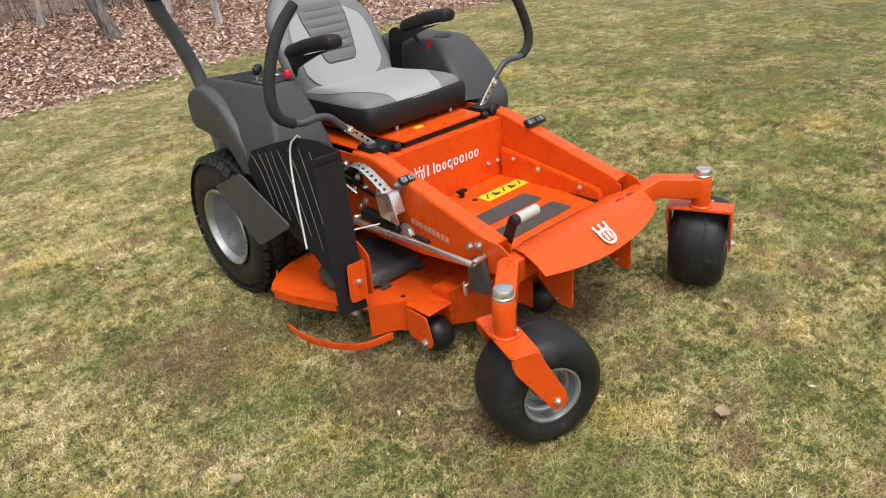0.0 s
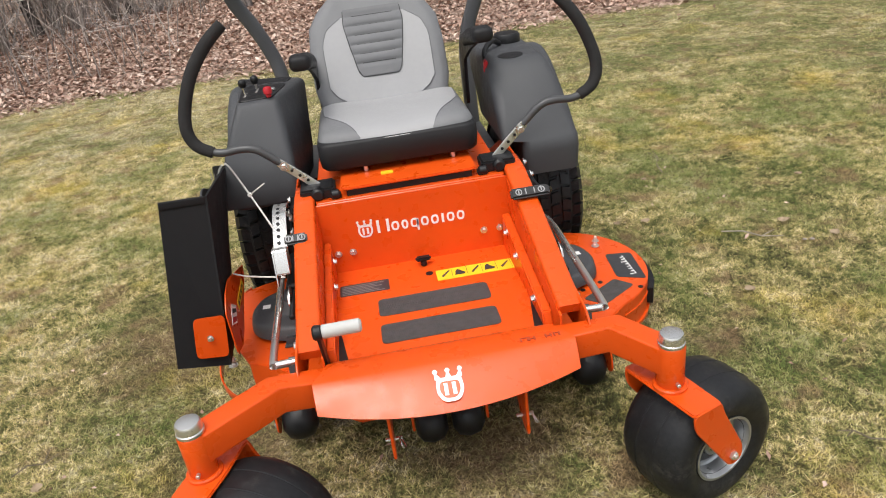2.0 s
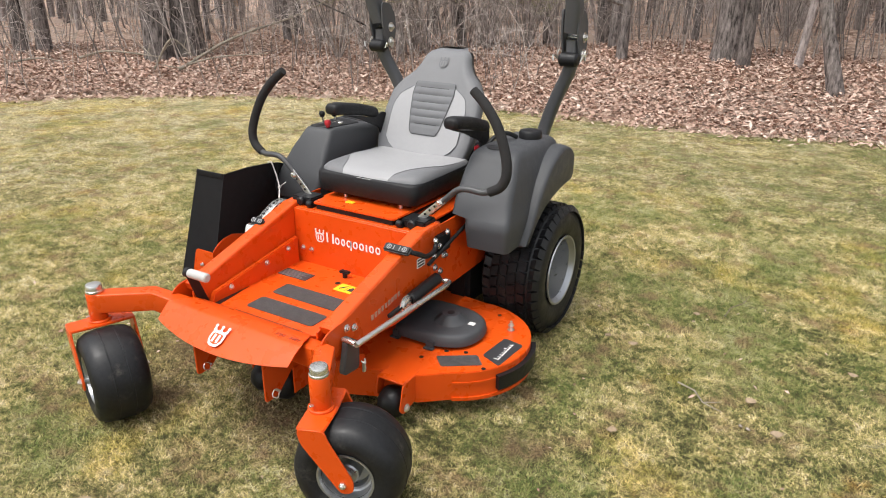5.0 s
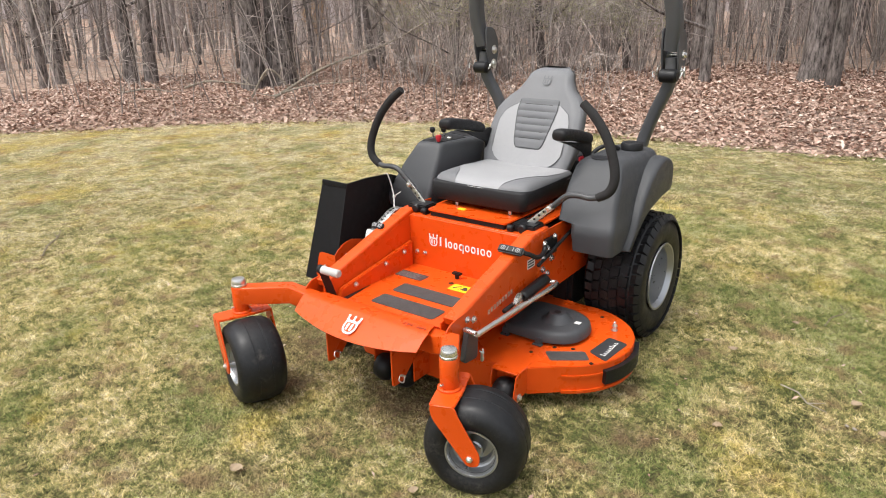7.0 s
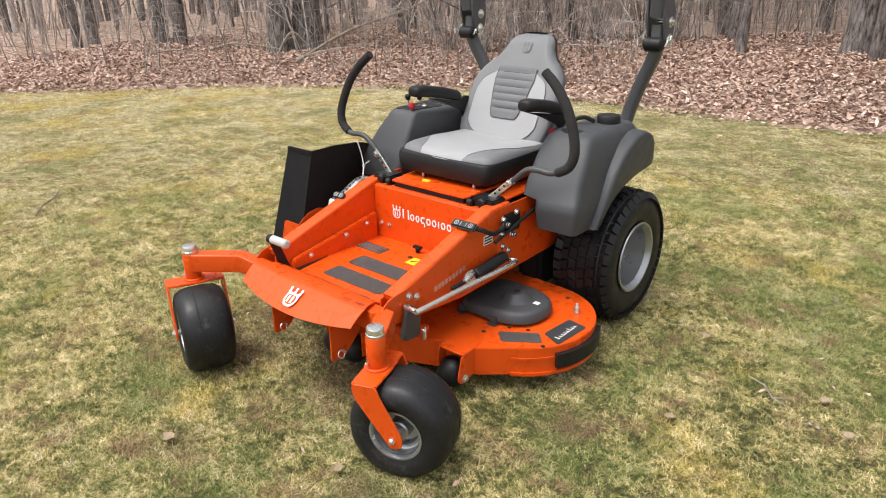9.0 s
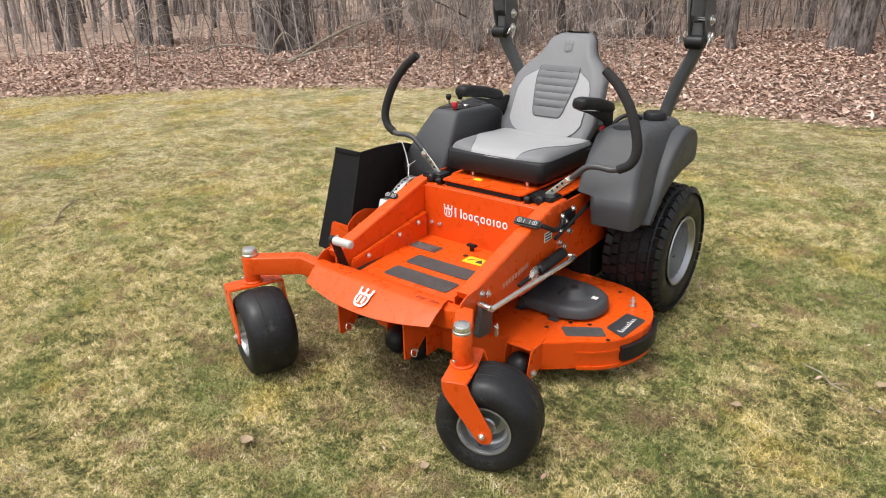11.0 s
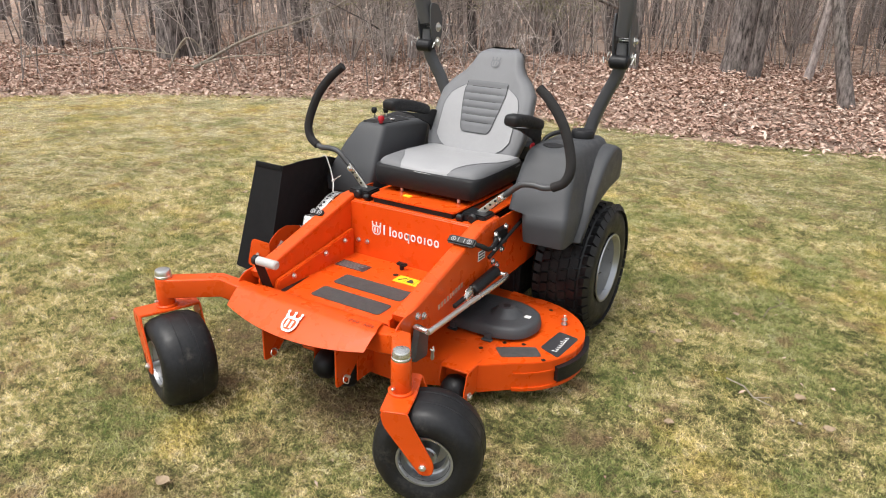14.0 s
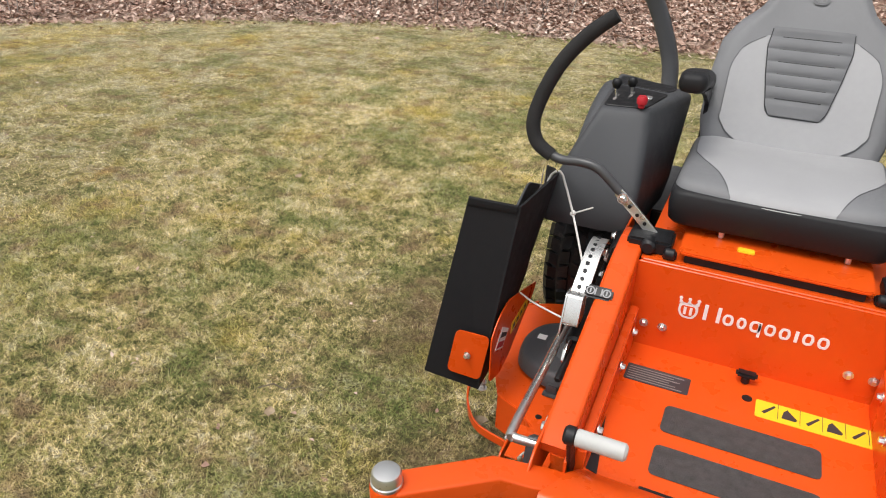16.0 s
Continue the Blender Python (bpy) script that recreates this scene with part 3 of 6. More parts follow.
keep = (d < 0) & (d > -1.2) & (grng.uniform(0, 1, len(x)) < np.exp(d * 3))
leafset.append(leaf_quads(x[keep], y[keep], 0.028, 0.03))
tagged(quads_object("leaf_litter", np.concatenate(leafset), LEAVES), "thick bank of dry brown oak leaves along the wood's edge", "leaves", kind="stuff")

# ---- the mower: u to its left side, v to its rear, z up, from the middle of its base ----
mower = tagged(new("riding_mower"), "orange zero-turn riding mower with grey seat parked on the lawn", "mower")
mower.matrix_world = pose(MX, MY, 0)
CU = 0.042                     # the body's middle line


def both(u):
    return (CU - u, CU + u)


# frame: front cross bar and caster arms, side rails, floor
part("front_crossbar", join(
    beam([(-0.543, -0.795, 0.432), (-0.375, -0.665, 0.434), (-0.275, -0.610, 0.392), (0.355, -0.610, 0.392), (0.455, -0.665, 0.434), (0.543, -0.795, 0.432)], 0.062, 0.076, 0.1)), ORANGE, mower)
for s in (-1, 1):
    p = (0.543 * s, -0.795)
    tb = part("caster_pivot_tube", lathe([(0, 0.354), (0.030, 0.354), (0.0325, 0.359), (0.0325, 0.468), (0.030, 0.473), (0, 0.473)], 28, (*p, 0), (0, 0, 1)), ORANGE, mower)
    part("pivot_cap", lathe([(0, 0.473), (0.0305, 0.473), (0.031, 0.475), (0.031, 0.480), (0.029, 0.482), (0.029, 0.497), (0.026, 0.503), (0.012, 0.506), (0, 0.506)], 28, (*p, 0), (0, 0, 1)), ZINC, tb, "zinc pivot cap")
    part("grease_fitting", rod((p[0], p[1] - 0.036, 0.385), (p[0], p[1] - 0.05, 0.387), 0.005, 8), ZINC, tb)

for s, u in zip((-1, 1), both(0.335)):
    side = rounded([(-0.63, 0.375), (-0.645, 0.44), (-0.60, 0.478), (-0.50, 0.488), (-0.03, 0.632), (0.05, 0.642), (0.32, 0.642), (0.62, 0.50), (0.98, 0.48), (0.98, 0.36), (0.30, 0.345), (-0.20, 0.335)], 0.03)
    rail = part("side_rail", prism(side, "u", u + s * 0.030 - 0.003, u + s * 0.030 + 0.003, 0.002), ORANGE, mower)
    # rolled top of the rail
    part("rail_top", tube([(u, -0.562, 0.460), (u, -0.52, 0.474), (u, -0.40, 0.511), (u, -0.05, 0.618), (u, 0.02, 0.634), (u, 0.12, 0.636)], 1.0, section=rect_section(0.064, 0.030, 0.35), k=5), ORANGE, rail)
    part("inner_wall", prism([(-0.58, 0.36), (-0.58, 0.455), (-0.50, 0.478), (-0.01, 0.62), (-0.01, 0.36)], "u", u - s * 0.030 - 0.003, u - s * 0.030 + 0.003, 0.0), ORANGE, rail)
    # lower inner ledge with bolts
    part("inner_ledge", prism([(-0.52, 0.375), (-0.50, 0.425), (-0.02, 0.505), (-0.02, 0.375)], "u", u - s * 0.058 - 0.002, u - s * 0.034, 0.004), ORANGE, rail)
    for v, z in ((-0.42, 0.42), (-0.22, 0.452), (-0.09, 0.47)):
        part("bolt", bolt((u - s * 0.06, v, z), (-s, 0, 0), 0.008), ZINC, rail, "zinc bolt")
    # grey wordmark on the rail's outside as plain marks
    for i in range(9):
        v0 = -0.36 + i * 0.021
        part("decal_mark", box((u + s * 0.0335 - 0.0008, v0, 0.420 + i * 0.0032), (u + s * 0.0335 + 0.0008, v0 + 0.014, 0.440 + i * 0.0032), 0), FADED, rail, "faded grey decal mark")

floor_pan = part("floor_pan", prism(rounded([(CU - 0.285, -0.575), (CU + 0.285, -0.575), (CU + 0.285, -0.004), (CU - 0.285, -0.004)], 0.012), "z", 0.376, 0.385, 0.002), ORANGE, mower)
for v0, v1 in ((-0.322, -0.228), (-0.462, -0.368)):
    part("anti_slip_pad", prism(rounded([(-0.115, v0), (0.215, v0), (0.215, v1), (-0.115, v1)], 0.016), "z", 0.385, 0.388, 0.001), PAD, floor_pan, "dark grey anti-slip strip")
warn = part("warning_label", prism(rounded([(0.075, -0.172), (0.328, -0.172), (0.328, -0.108), (0.075, -0.108)], 0.006), "z", 0.385, 0.3866, 0), YELLOW, floor_pan, "yellow warning label")
for i in range(5):
    u0 = 0.085 + i * 0.047
    part("pictogram", prism([(u0, -0.155), (u0 + 0.03, -0.155), (u0 + 0.034, -0.148), (u0 + 0.012, -0.12), (u0 + 0.004, -0.13)] if i % 2 else [(u0 + 0.004, -0.15), (u0 + 0.03, -0.118), (u0 + 0.034, -0.122), (u0 + 0.010, -0.156)], "z", 0.3866, 0.3872, 0), DARKDECAL, warn)
    part("divider", box((u0 + 0.0385, -0.163, 0.3866), (u0 + 0.0398, -0.107, 0.3872), 0), DARKDECAL, warn)
idp = part("data_plate", prism(rounded([(-0.228, -0.17), (-0.075, -0.17), (-0.075, -0.105), (-0.228, -0.105)], 0.004), "z", 0.385, 0.3864, 0), DARKDECAL, floor_pan, "dark data plate with rows of small print")
for i in range(6):
    part("print_row", box((-0.222, -0.165 + i * 0.0095, 0.3864), (-0.09 - (i * 37 % 5) * 0.008, -0.162 + i * 0.0095, 0.3869), 0), GREYDECAL, idp)
part("front_slot", box((-0.123, -0.5145, 0.383), (0.213, -0.504, 0.3866), 0.0004), BLACK, floor_pan, "dark slot behind the front plate")
for wedge in ([(0.317, -0.36), (0.317, -0.505), (0.292, -0.512)], [(-0.233, -0.33), (-0.233, -0.505), (-0.208, -0.512)]):
    part("corner_gap", prism(wedge, "z", 0.384, 0.3868, 0), BLACK, floor_pan)
latch = part("floor_latch", join(rod((0.045, -0.055, 0.385), (0.045, -0.055, 0.405), 0.010), box((0.02, -0.068, 0.405), (0.07, -0.042, 0.417), 0.005)), BLACK, floor_pan, "black plastic latch knob")
part("floor_hole", lathe([(0, 0), (0.012, 0), (0.012, 0.0012), (0, 0.0012)], 20, (0.055, -0.115, 0.385), (0, 0, 1)), BLACK, floor_pan)

kick = part("kick_panel", prism(rounded([(CU - 0.305, 0.372), (CU + 0.305, 0.372), (CU + 0.305, 0.628), (CU - 0.305, 0.628)], 0.008), "v", -0.008, 0.0, 0.002), ORANGE, mower)
for u in (CU - 0.262, CU - 0.215, CU + 0.215, CU + 0.268):
    part("bolt", bolt((u, -0.008, 0.452), (0, -1, 0), 0.008), ZINC, kick, "zinc bolt")


def badge(parent, frame_of, size, fill, ground):
    """The maker's mark as a plain shield with a three-pointed crown; frame_of maps (x, y, lift) to the surface."""
    def flat(name, poly, lift, mat):
        bm = bmesh.new()
        a = [bm.verts.new(frame_of(x * size, y * size, lift)) for x, y in poly]
        b = [bm.verts.new(frame_of(x * size, y * size, lift + 0.0008)) for x, y in poly]
        bm.faces.new(a[::-1])
        bm.faces.new(b)
        for i in range(len(a)):
            j = (i + 1) % len(a)
            bm.faces.new((a[i], a[j], b[j], b[i]))
        return part(name, bm, mat, parent, smooth=0)
    flat("shield", rounded([(-0.36, 0.22), (0.36, 0.22), (0.39, -0.20), (0.22, -0.48), (-0.22, -0.48), (-0.39, -0.20)], 0.14), 0.0006, fill)
    flat("shield_field", rounded([(-0.27, 0.10), (0.27, 0.10), (0.29, -0.18), (0.16, -0.38), (-0.16, -0.38), (-0.29, -0.18)], 0.11), 0.0016, ground)
    for x in (-0.17, 0.06):
        flat("shield_bar", [(x, -0.30), (x + 0.11, -0.30), (x + 0.11, 0.05), (x, 0.05)], 0.0026, fill)
    for x, tip in ((-0.29, -0.35), (0.0, 0.0), (0.29, 0.35)):
        flat("crown_point", rounded([(x - 0.10, 0.18), (x + 0.10, 0.18), (tip + 0.035, 0.35), (tip + 0.08, 0.41), (tip + 0.035, 0.48), (tip - 0.035, 0.48), (tip - 0.08, 0.41), (tip - 0.035, 0.35)], 0.02, 2), 0.0006, fill)


# white wordmark on the kick panel: plain marks of the letters' size
badge(kick, lambda x, y, k: (-0.121 + x, -0.008 - k, 0.526 + y), 0.062, WHITE, ORANGE)
wx = -0.083


def word_stroke(line, wide=0.0068):
    part("wordmark_stroke", tube([(wx + x, -0.0090, 0.504 + z) for x, z in line], 1.0, section=rect_section(wide, 0.0012, 0.2), k=3 if len(line) > 2 else 1, up=(0, 1, 0)), WHITE, kick)


for w, tail in ((0.038, None), (0.026, 0), (0.023, 0), (0.027, -0.012), (0.026, 0), (0.026, 0), (0.012, 0), (0.026, 0), (0.026, 0)):
    a, b = 0.0034, w - 0.0034
    if tail is None:
        word_stroke([(a, 0), (a, 0.044)], 0.009)
        word_stroke([(b, 0), (b, 0.044)], 0.009)
    elif w < 0.02:
        word_stroke([((a + b) / 2, 0), ((a + b) / 2, 0.031)], 0.008)
    else:
        word_stroke([(b, 0.016), (b - 0.003, 0.026), ((a + b) / 2, 0.028), (a + 0.003, 0.026), (a, 0.0155), (a + 0.003, 0.005), ((a + b) / 2, 0.003), (b - 0.003, 0.005), (b, 0.016)])
        if tail:
            word_stroke([(b, tail), (b, 0.029)])
    wx += w + 0.0066

# front visor plate, bowed lower edge
VISOR_V, VISOR_Z = (-0.515, -0.545, -0.585, -0.635, -0.668), (0.3895, 0.414, 0.4385, 0.4470, 0.4485)


def visor_point(s, t):
    """s across in -1..1, t from the floor's edge over the crossbar in 0..1; the crease lies at 0.4."""
    u = 0.034 + s * float(np.interp(t, [0, 0.18, 0.4, 1], [0.268, 0.285, 0.322, 0.316]))
    bow = 1 - s * s
    if t < 0.4:
        k = t / 0.1
        return Vector((u, float(np.interp(k, range(5), VISOR_V)), float(np.interp(k, range(5), VISOR_Z))))
    k = (t - 0.4) / 0.6
    return Vector((u, -0.668 - (0.062 + 0.046 * bow) * k, 0.4485 - (0.048 + 0.022 * bow) * k ** 1.25))


vs = [i / 24 * 2 - 1 for i in range(25)]
vt = [0, 0.05, 0.1, 0.15, 0.2, 0.25, 0.3, 0.36, 0.39, 0.41, 0.45, 0.55, 0.75, 0.92, 1]
bm = patch(visor_point, lambda t: vs, vt)
bmesh.ops.recalc_face_normals(bm, faces=bm.faces)
bmesh.ops.solidify(bm, geom=bm.faces[:], thickness=0.005)
visor = part("front_visor", bm, ORANGE, mower, "bowed orange front plate with white shield mark", smooth=50)
vc = visor_point(0, 0.72)
vdir = (visor_point(0, 0.5) - visor_point(0, 0.95)).normalized()
vnor = Vector((1, 0, 0)).cross(vdir).normalized()
badge(visor, lambda x, y, k: Vector((0.033 + x, vc.y, vc.z)) + vdir * y + vnor * (k + 0.006), 0.085, WHITE, ORANGE)
for i, w in enumerate((0.022, 0.018, 0.0, 0.017, 0.017)):
    for k in (0, 1):
        if w:
            part("model_mark", box((0.225 + i * 0.021 + k * (w - 0.005), -0.651, 0.4440), (0.229 + i * 0.021 + k * (w - 0.005), -0.637, 0.4496), 0), MODELDECAL, visor)
    if w:
        part("model_mark", box((0.225 + i * 0.021, -0.639 - 0.007 * (i % 2), 0.4440), (0.225 + i * 0.021 + w, -0.637 - 0.007 * (i % 2), 0.4495), 0), MODELDECAL, visor)

# hanging tabs below the crossbar
for u in (-0.125, 0.215):
    tab = part("hanger_tab", prism(rounded([(-0.57, 0.41), (-0.57, 0.28), (-0.655, 0.205), (-0.715, 0.205), (-0.715, 0.40)], 0.015), "u", u - 0.004, u + 0.004, 0.002), ORANGE, mower)
    part("lynch_pin", join(rod((u - 0.02, -0.665, 0.235), (u + 0.025, -0.665, 0.235), 0.005, 8), tube([(u + 0.02, -0.665, 0.235), (u + 0.03, -0.685, 0.222), (u + 0.022, -0.70, 0.235), (u + 0.018, -0.685, 0.25), (u + 0.02, -0.665, 0.238)], 0.0022, 6)), ZINC, tab, "zinc hairpin clip")

# casters
def caster(px, py, ang, label):
    """Fork, axle and smooth front tyre, trailing along ang (degrees from u)."""
    m = pose(px, py, 0, 0, 0, ang)
    TR, hz, G = 0.095, 0.171, 1.25
    fork = part("caster_fork", join(
        prism(rounded([(-0.040, -0.1152), (0.046, -0.1152), (0.052, 0.0), (0.046, 0.1152), (-0.040, 0.1152)], 0.012), "z", 0.347, 0.356, 0.003),
        *[prism(rounded([(-0.040, 0.3555), (0.046, 0.3555), (0.056, 0.322), (0.130, hz + 0.012), (0.126, hz - 0.028), (0.088, hz - 0.034), (0.068, hz - 0.006), (-0.032, 0.305)], 0.022), "v", y - 0.004, y + 0.004, 0.002) for y in (-0.111, 0.111)],
        rod((0, 0, 0.349), (0, 0, 0.365), 0.041, 24)), ORANGE, mower)
    fork.matrix_local = m
    w = 0.100
    prof = [(r * G, a * w) for r, a in ((0.062, -0.80), (0.085, -0.97), (0.105, -1.0), (0.125, -0.90), (0.137, -0.66), (0.1415, -0.3), (0.142, 0), (0.1415, 0.3), (0.137, 0.66), (0.125, 0.90), (0.105, 1.0), (0.085, 0.97), (0.062, 0.80))]
    tyre = part("caster_tyre", lathe(prof, 56, (TR, 0, hz), (0, 1, 0)), TYRE, fork, label, smooth=60)
    for y in (-0.028, 0.028):
        rr = 0.1425 * G - 0.9 * y * y
        part("tread_rib", lathe([(rr - 0.002, y - 0.004), (rr + 0.0007, y - 0.002), (rr + 0.0007, y + 0.002), (rr - 0.002, y + 0.004)], 56, (TR, 0, hz), (0, 1, 0)), TYRE, tyre)
    for s in (-1, 1):
        part("rim", lathe([(r * 1.26, a * 1.02) for r, a in ((0.070, s * w * 0.84), (0.072, s * w * 0.90), (0.067, s * w * 0.90), (0.062, s * w * 0.78), (0.060, s * w * 0.50), (0.056, s * w * 0.46), (0.050, s * w * 0.46), (0.047, s * w * 0.20), (0.030, s * w * 0.16), (0.028, s * w * 0.62), (0.024, s * w * 0.66), (0.012, s * w * 0.68), (0.010, s * w * 1.0), (0, s * w * 1.0))], 40, (TR, 0, hz), (0, 1, 0)), RIM, tyre, "silver steel rim", smooth=30)
    part("axle_bolt", join(rod((TR, -0.128, hz), (TR, 0.128, hz), 0.007, 10), bolt((TR, -0.112, hz), (0, -1, 0), 0.012), bolt((TR, 0.112, hz), (0, 1, 0), 0.012)), ZINC, fork, "zinc axle bolt")
    return fork


caster(0.543, -0.795, 21, "smooth black caster tyre, turned sideways")
caster(-0.543, -0.795, -22, "smooth black caster tyre, turned sideways")

# drive wheels
def rear_wheel(s):
    cu, cv, cz, w, G = 0.055 + s * 0.53, 0.693, 0.297, 0.133, 1.125
    prof = [(0.135, -w * 0.86), (0.165, -w * 0.99), (0.205, -w * 1.03), (0.240, -w * 0.95), (0.258, -w * 0.78), (0.266, -w * 0.4), (0.268, 0), (0.266, w * 0.4), (0.258, w * 0.78), (0.240, w * 0.95), (0.205, w * 1.03), (0.165, w * 0.99), (0.135, w * 0.86)]
    prof = [(r * G, a) for r, a in prof]
    wheel = part("rear_tyre", lathe(prof, 72, (cu, cv, cz), (1, 0, 0)), TYRE, mower, "black turf tyre with block tread", smooth=60)
    lug = []
    for row, a in enumerate((-0.108, -0.066, -0.022, 0.022, 0.066, 0.108)):
        n, shoulder = 38, abs(a) > 0.1
        r = 0.268 * G - (0.010 if shoulder else 0.0015 if abs(a) > 0.05 else 0)
        half = math.pi * r / n
        for i in range(n):
            ang = 360 / n * (i + (row % 2) * 0.5) + a * 40
            b = box((-0.0185, -half + 0.0028, r - 0.012), (0.0185, half - 0.0028, r + 0.0075), 0)
            for v in b.verts:
                if v.co.z > r:
                    v.co.x *= 0.84
                    v.co.y *= 0.88
                    v.co.y += 0.004 * (1 if v.co.x > 0 else -1) * (1 if row % 2 else -1)
                elif shoulder and v.co.x * a > 0:
                    v.co.z -= 0.014
                    v.co.x *= 1.15
            b.transform(Matrix.Translation((cu + a, cv, cz)) @ Matrix.Rotation(radians(ang), 4, "X") @ Matrix.Translation((0, 0, r)) @ Matrix.Rotation(-a * 4.0 if shoulder else -a * 0.8, 4, "Y") @ Matrix.Translation((0, 0, -r)))
            lug.append(b)
    part("tread", join(*lug), TYRE, wheel, smooth=0)
    rim = part("rim", lathe([(0.150, s * w * 0.90), (0.166, s * w * 0.99), (0.164, s * w * 1.03), (0.156, s * w * 1.02), (0.148, s * w * 0.90), (0.142, s * w * 0.84), (0.138, s * w * 0.45), (0.128, s * w * 0.10), (0.108, s * w * 0.02), (0.09, s * w * 0.06), (0.075, s * w * 0.2), (0.05, s * w * 0.22), (0.048, s * w * 0.35), (0, s * w * 0.35)], 56, (cu, cv, cz), (1, 0, 0)), RIM, wheel, "silver painted steel rim", smooth=30)
    for i in range(5):
        a = 2 * math.pi * i / 5
        part("lug_nut", bolt((cu + s * w * 0.21, cv + 0.06 * math.cos(a), cz + 0.06 * math.sin(a)), (s, 0, 0), 0.010), ZINC, rim)
    part("inner_disc", lathe([(0, -s * w * 0.6), (0.138, -s * w * 0.6), (0.138, -s * w * 0.85)], 40, (cu, cv, cz), (1, 0, 0)), STEELBLACK, wheel)


rear_wheel(-1)
rear_wheel(1)

# cutter deck
def lobe(cx, a0, a1, r=0.312, n=18):
    return [(cx + r * math.cos(radians(a0 + (a1 - a0) * i / n)), 0.07 + r * 1.0 * math.sin(radians(a0 + (a1 - a0) * i / n))) for i in range(n + 1)]


left_lobe = lobe(0.512, -62, 96)
mid_back = [(0.30, 0.40), (-0.20, 0.40)]
right_lobe = lobe(-0.43, 84, 148, 0.31, 9)
right_front = [(-0.67, 0.12), (-0.605, -0.05), (-0.55, -0.165), (-0.47, -0.20), (-0.40, -0.27), (-0.22, -0.40), (0.26, -0.40), (0.42, -0.33), (0.56, -0.29)]
outline = left_lobe + mid_back + right_lobe + right_front
deck = part("cutter_deck", prism(outline, "z", 0.193, 0.202, 0.003), ORANGE, mower, "orange stamped steel cutter deck")


def skirt(line, z0, z1, th=0.006):
    rings = []
    for i, (u, v) in enumerate(line):
        a, b = Vector(line[max(i - 1, 0)]), Vector(line[min(i + 1, len(line) - 1)])
        d = (b - a).normalized()
        nrm = Vector((d.y, -d.x)) * th
        rings.append([(u, v, z0), (u, v, z1), (u - nrm.x, v - nrm.y, z1), (u - nrm.x, v - nrm.y, z0)])
    return loft(rings)


part("skirt", skirt(right_front[2:] + left_lobe + mid_back + right_lobe[:4], 0.085, 0.196), ORANGE, deck)
part("skirt_flange", skirt([(0.512 + (u - 0.512) * 1.025, 0.07 + (v - 0.07) * 1.025) for u, v in left_lobe], 0.083, 0.096, 0.012), ORANGE, deck)
part("skirt_step", skirt([(0.512 + (u - 0.512) * 1.012, 0.07 + (v - 0.07) * 1.012) for u, v in left_lobe], 0.150, 0.160, 0.008), ORANGE, deck)
# discharge side: opening with a thin hoop low over the ground
part("discharge_lip", skirt([(-0.60, 0.345), (-0.65, 0.27), (-0.69, 0.22), (-0.67, 0.12), (-0.605, -0.05)], 0.170, 0.204, 0.005), ORANGE, deck)
part("discharge_hoop", tube([(-0.50, -0.222, 0.088), (-0.605, -0.180, 0.082), (-0.672, -0.08, 0.078), (-0.70, 0.04, 0.075), (-0.695, 0.15, 0.073)], 1.0, section=rect_section(0.006, 0.026, 0.2), k=6), ORANGE, deck)
# black sheet added in place of the shade inside the opening
part("discharge_shade_sheet", skirt([(-0.50, 0.30), (-0.49, 0.05), (-0.47, -0.08)], 0.10, 0.192, 0.006), STEELBLACK, deck)
part("front_box", box((-0.345, -0.345, 0.14), (-0.19, -0.27, 0.235), 0.004), ORANGE, deck)
part("front_ledge", prism([(-0.20, -0.40), (0.28, -0.40), (0.33, -0.30), (-0.25, -0.30)], "z", 0.202, 0.23, 0.004), ORANGE, deck)
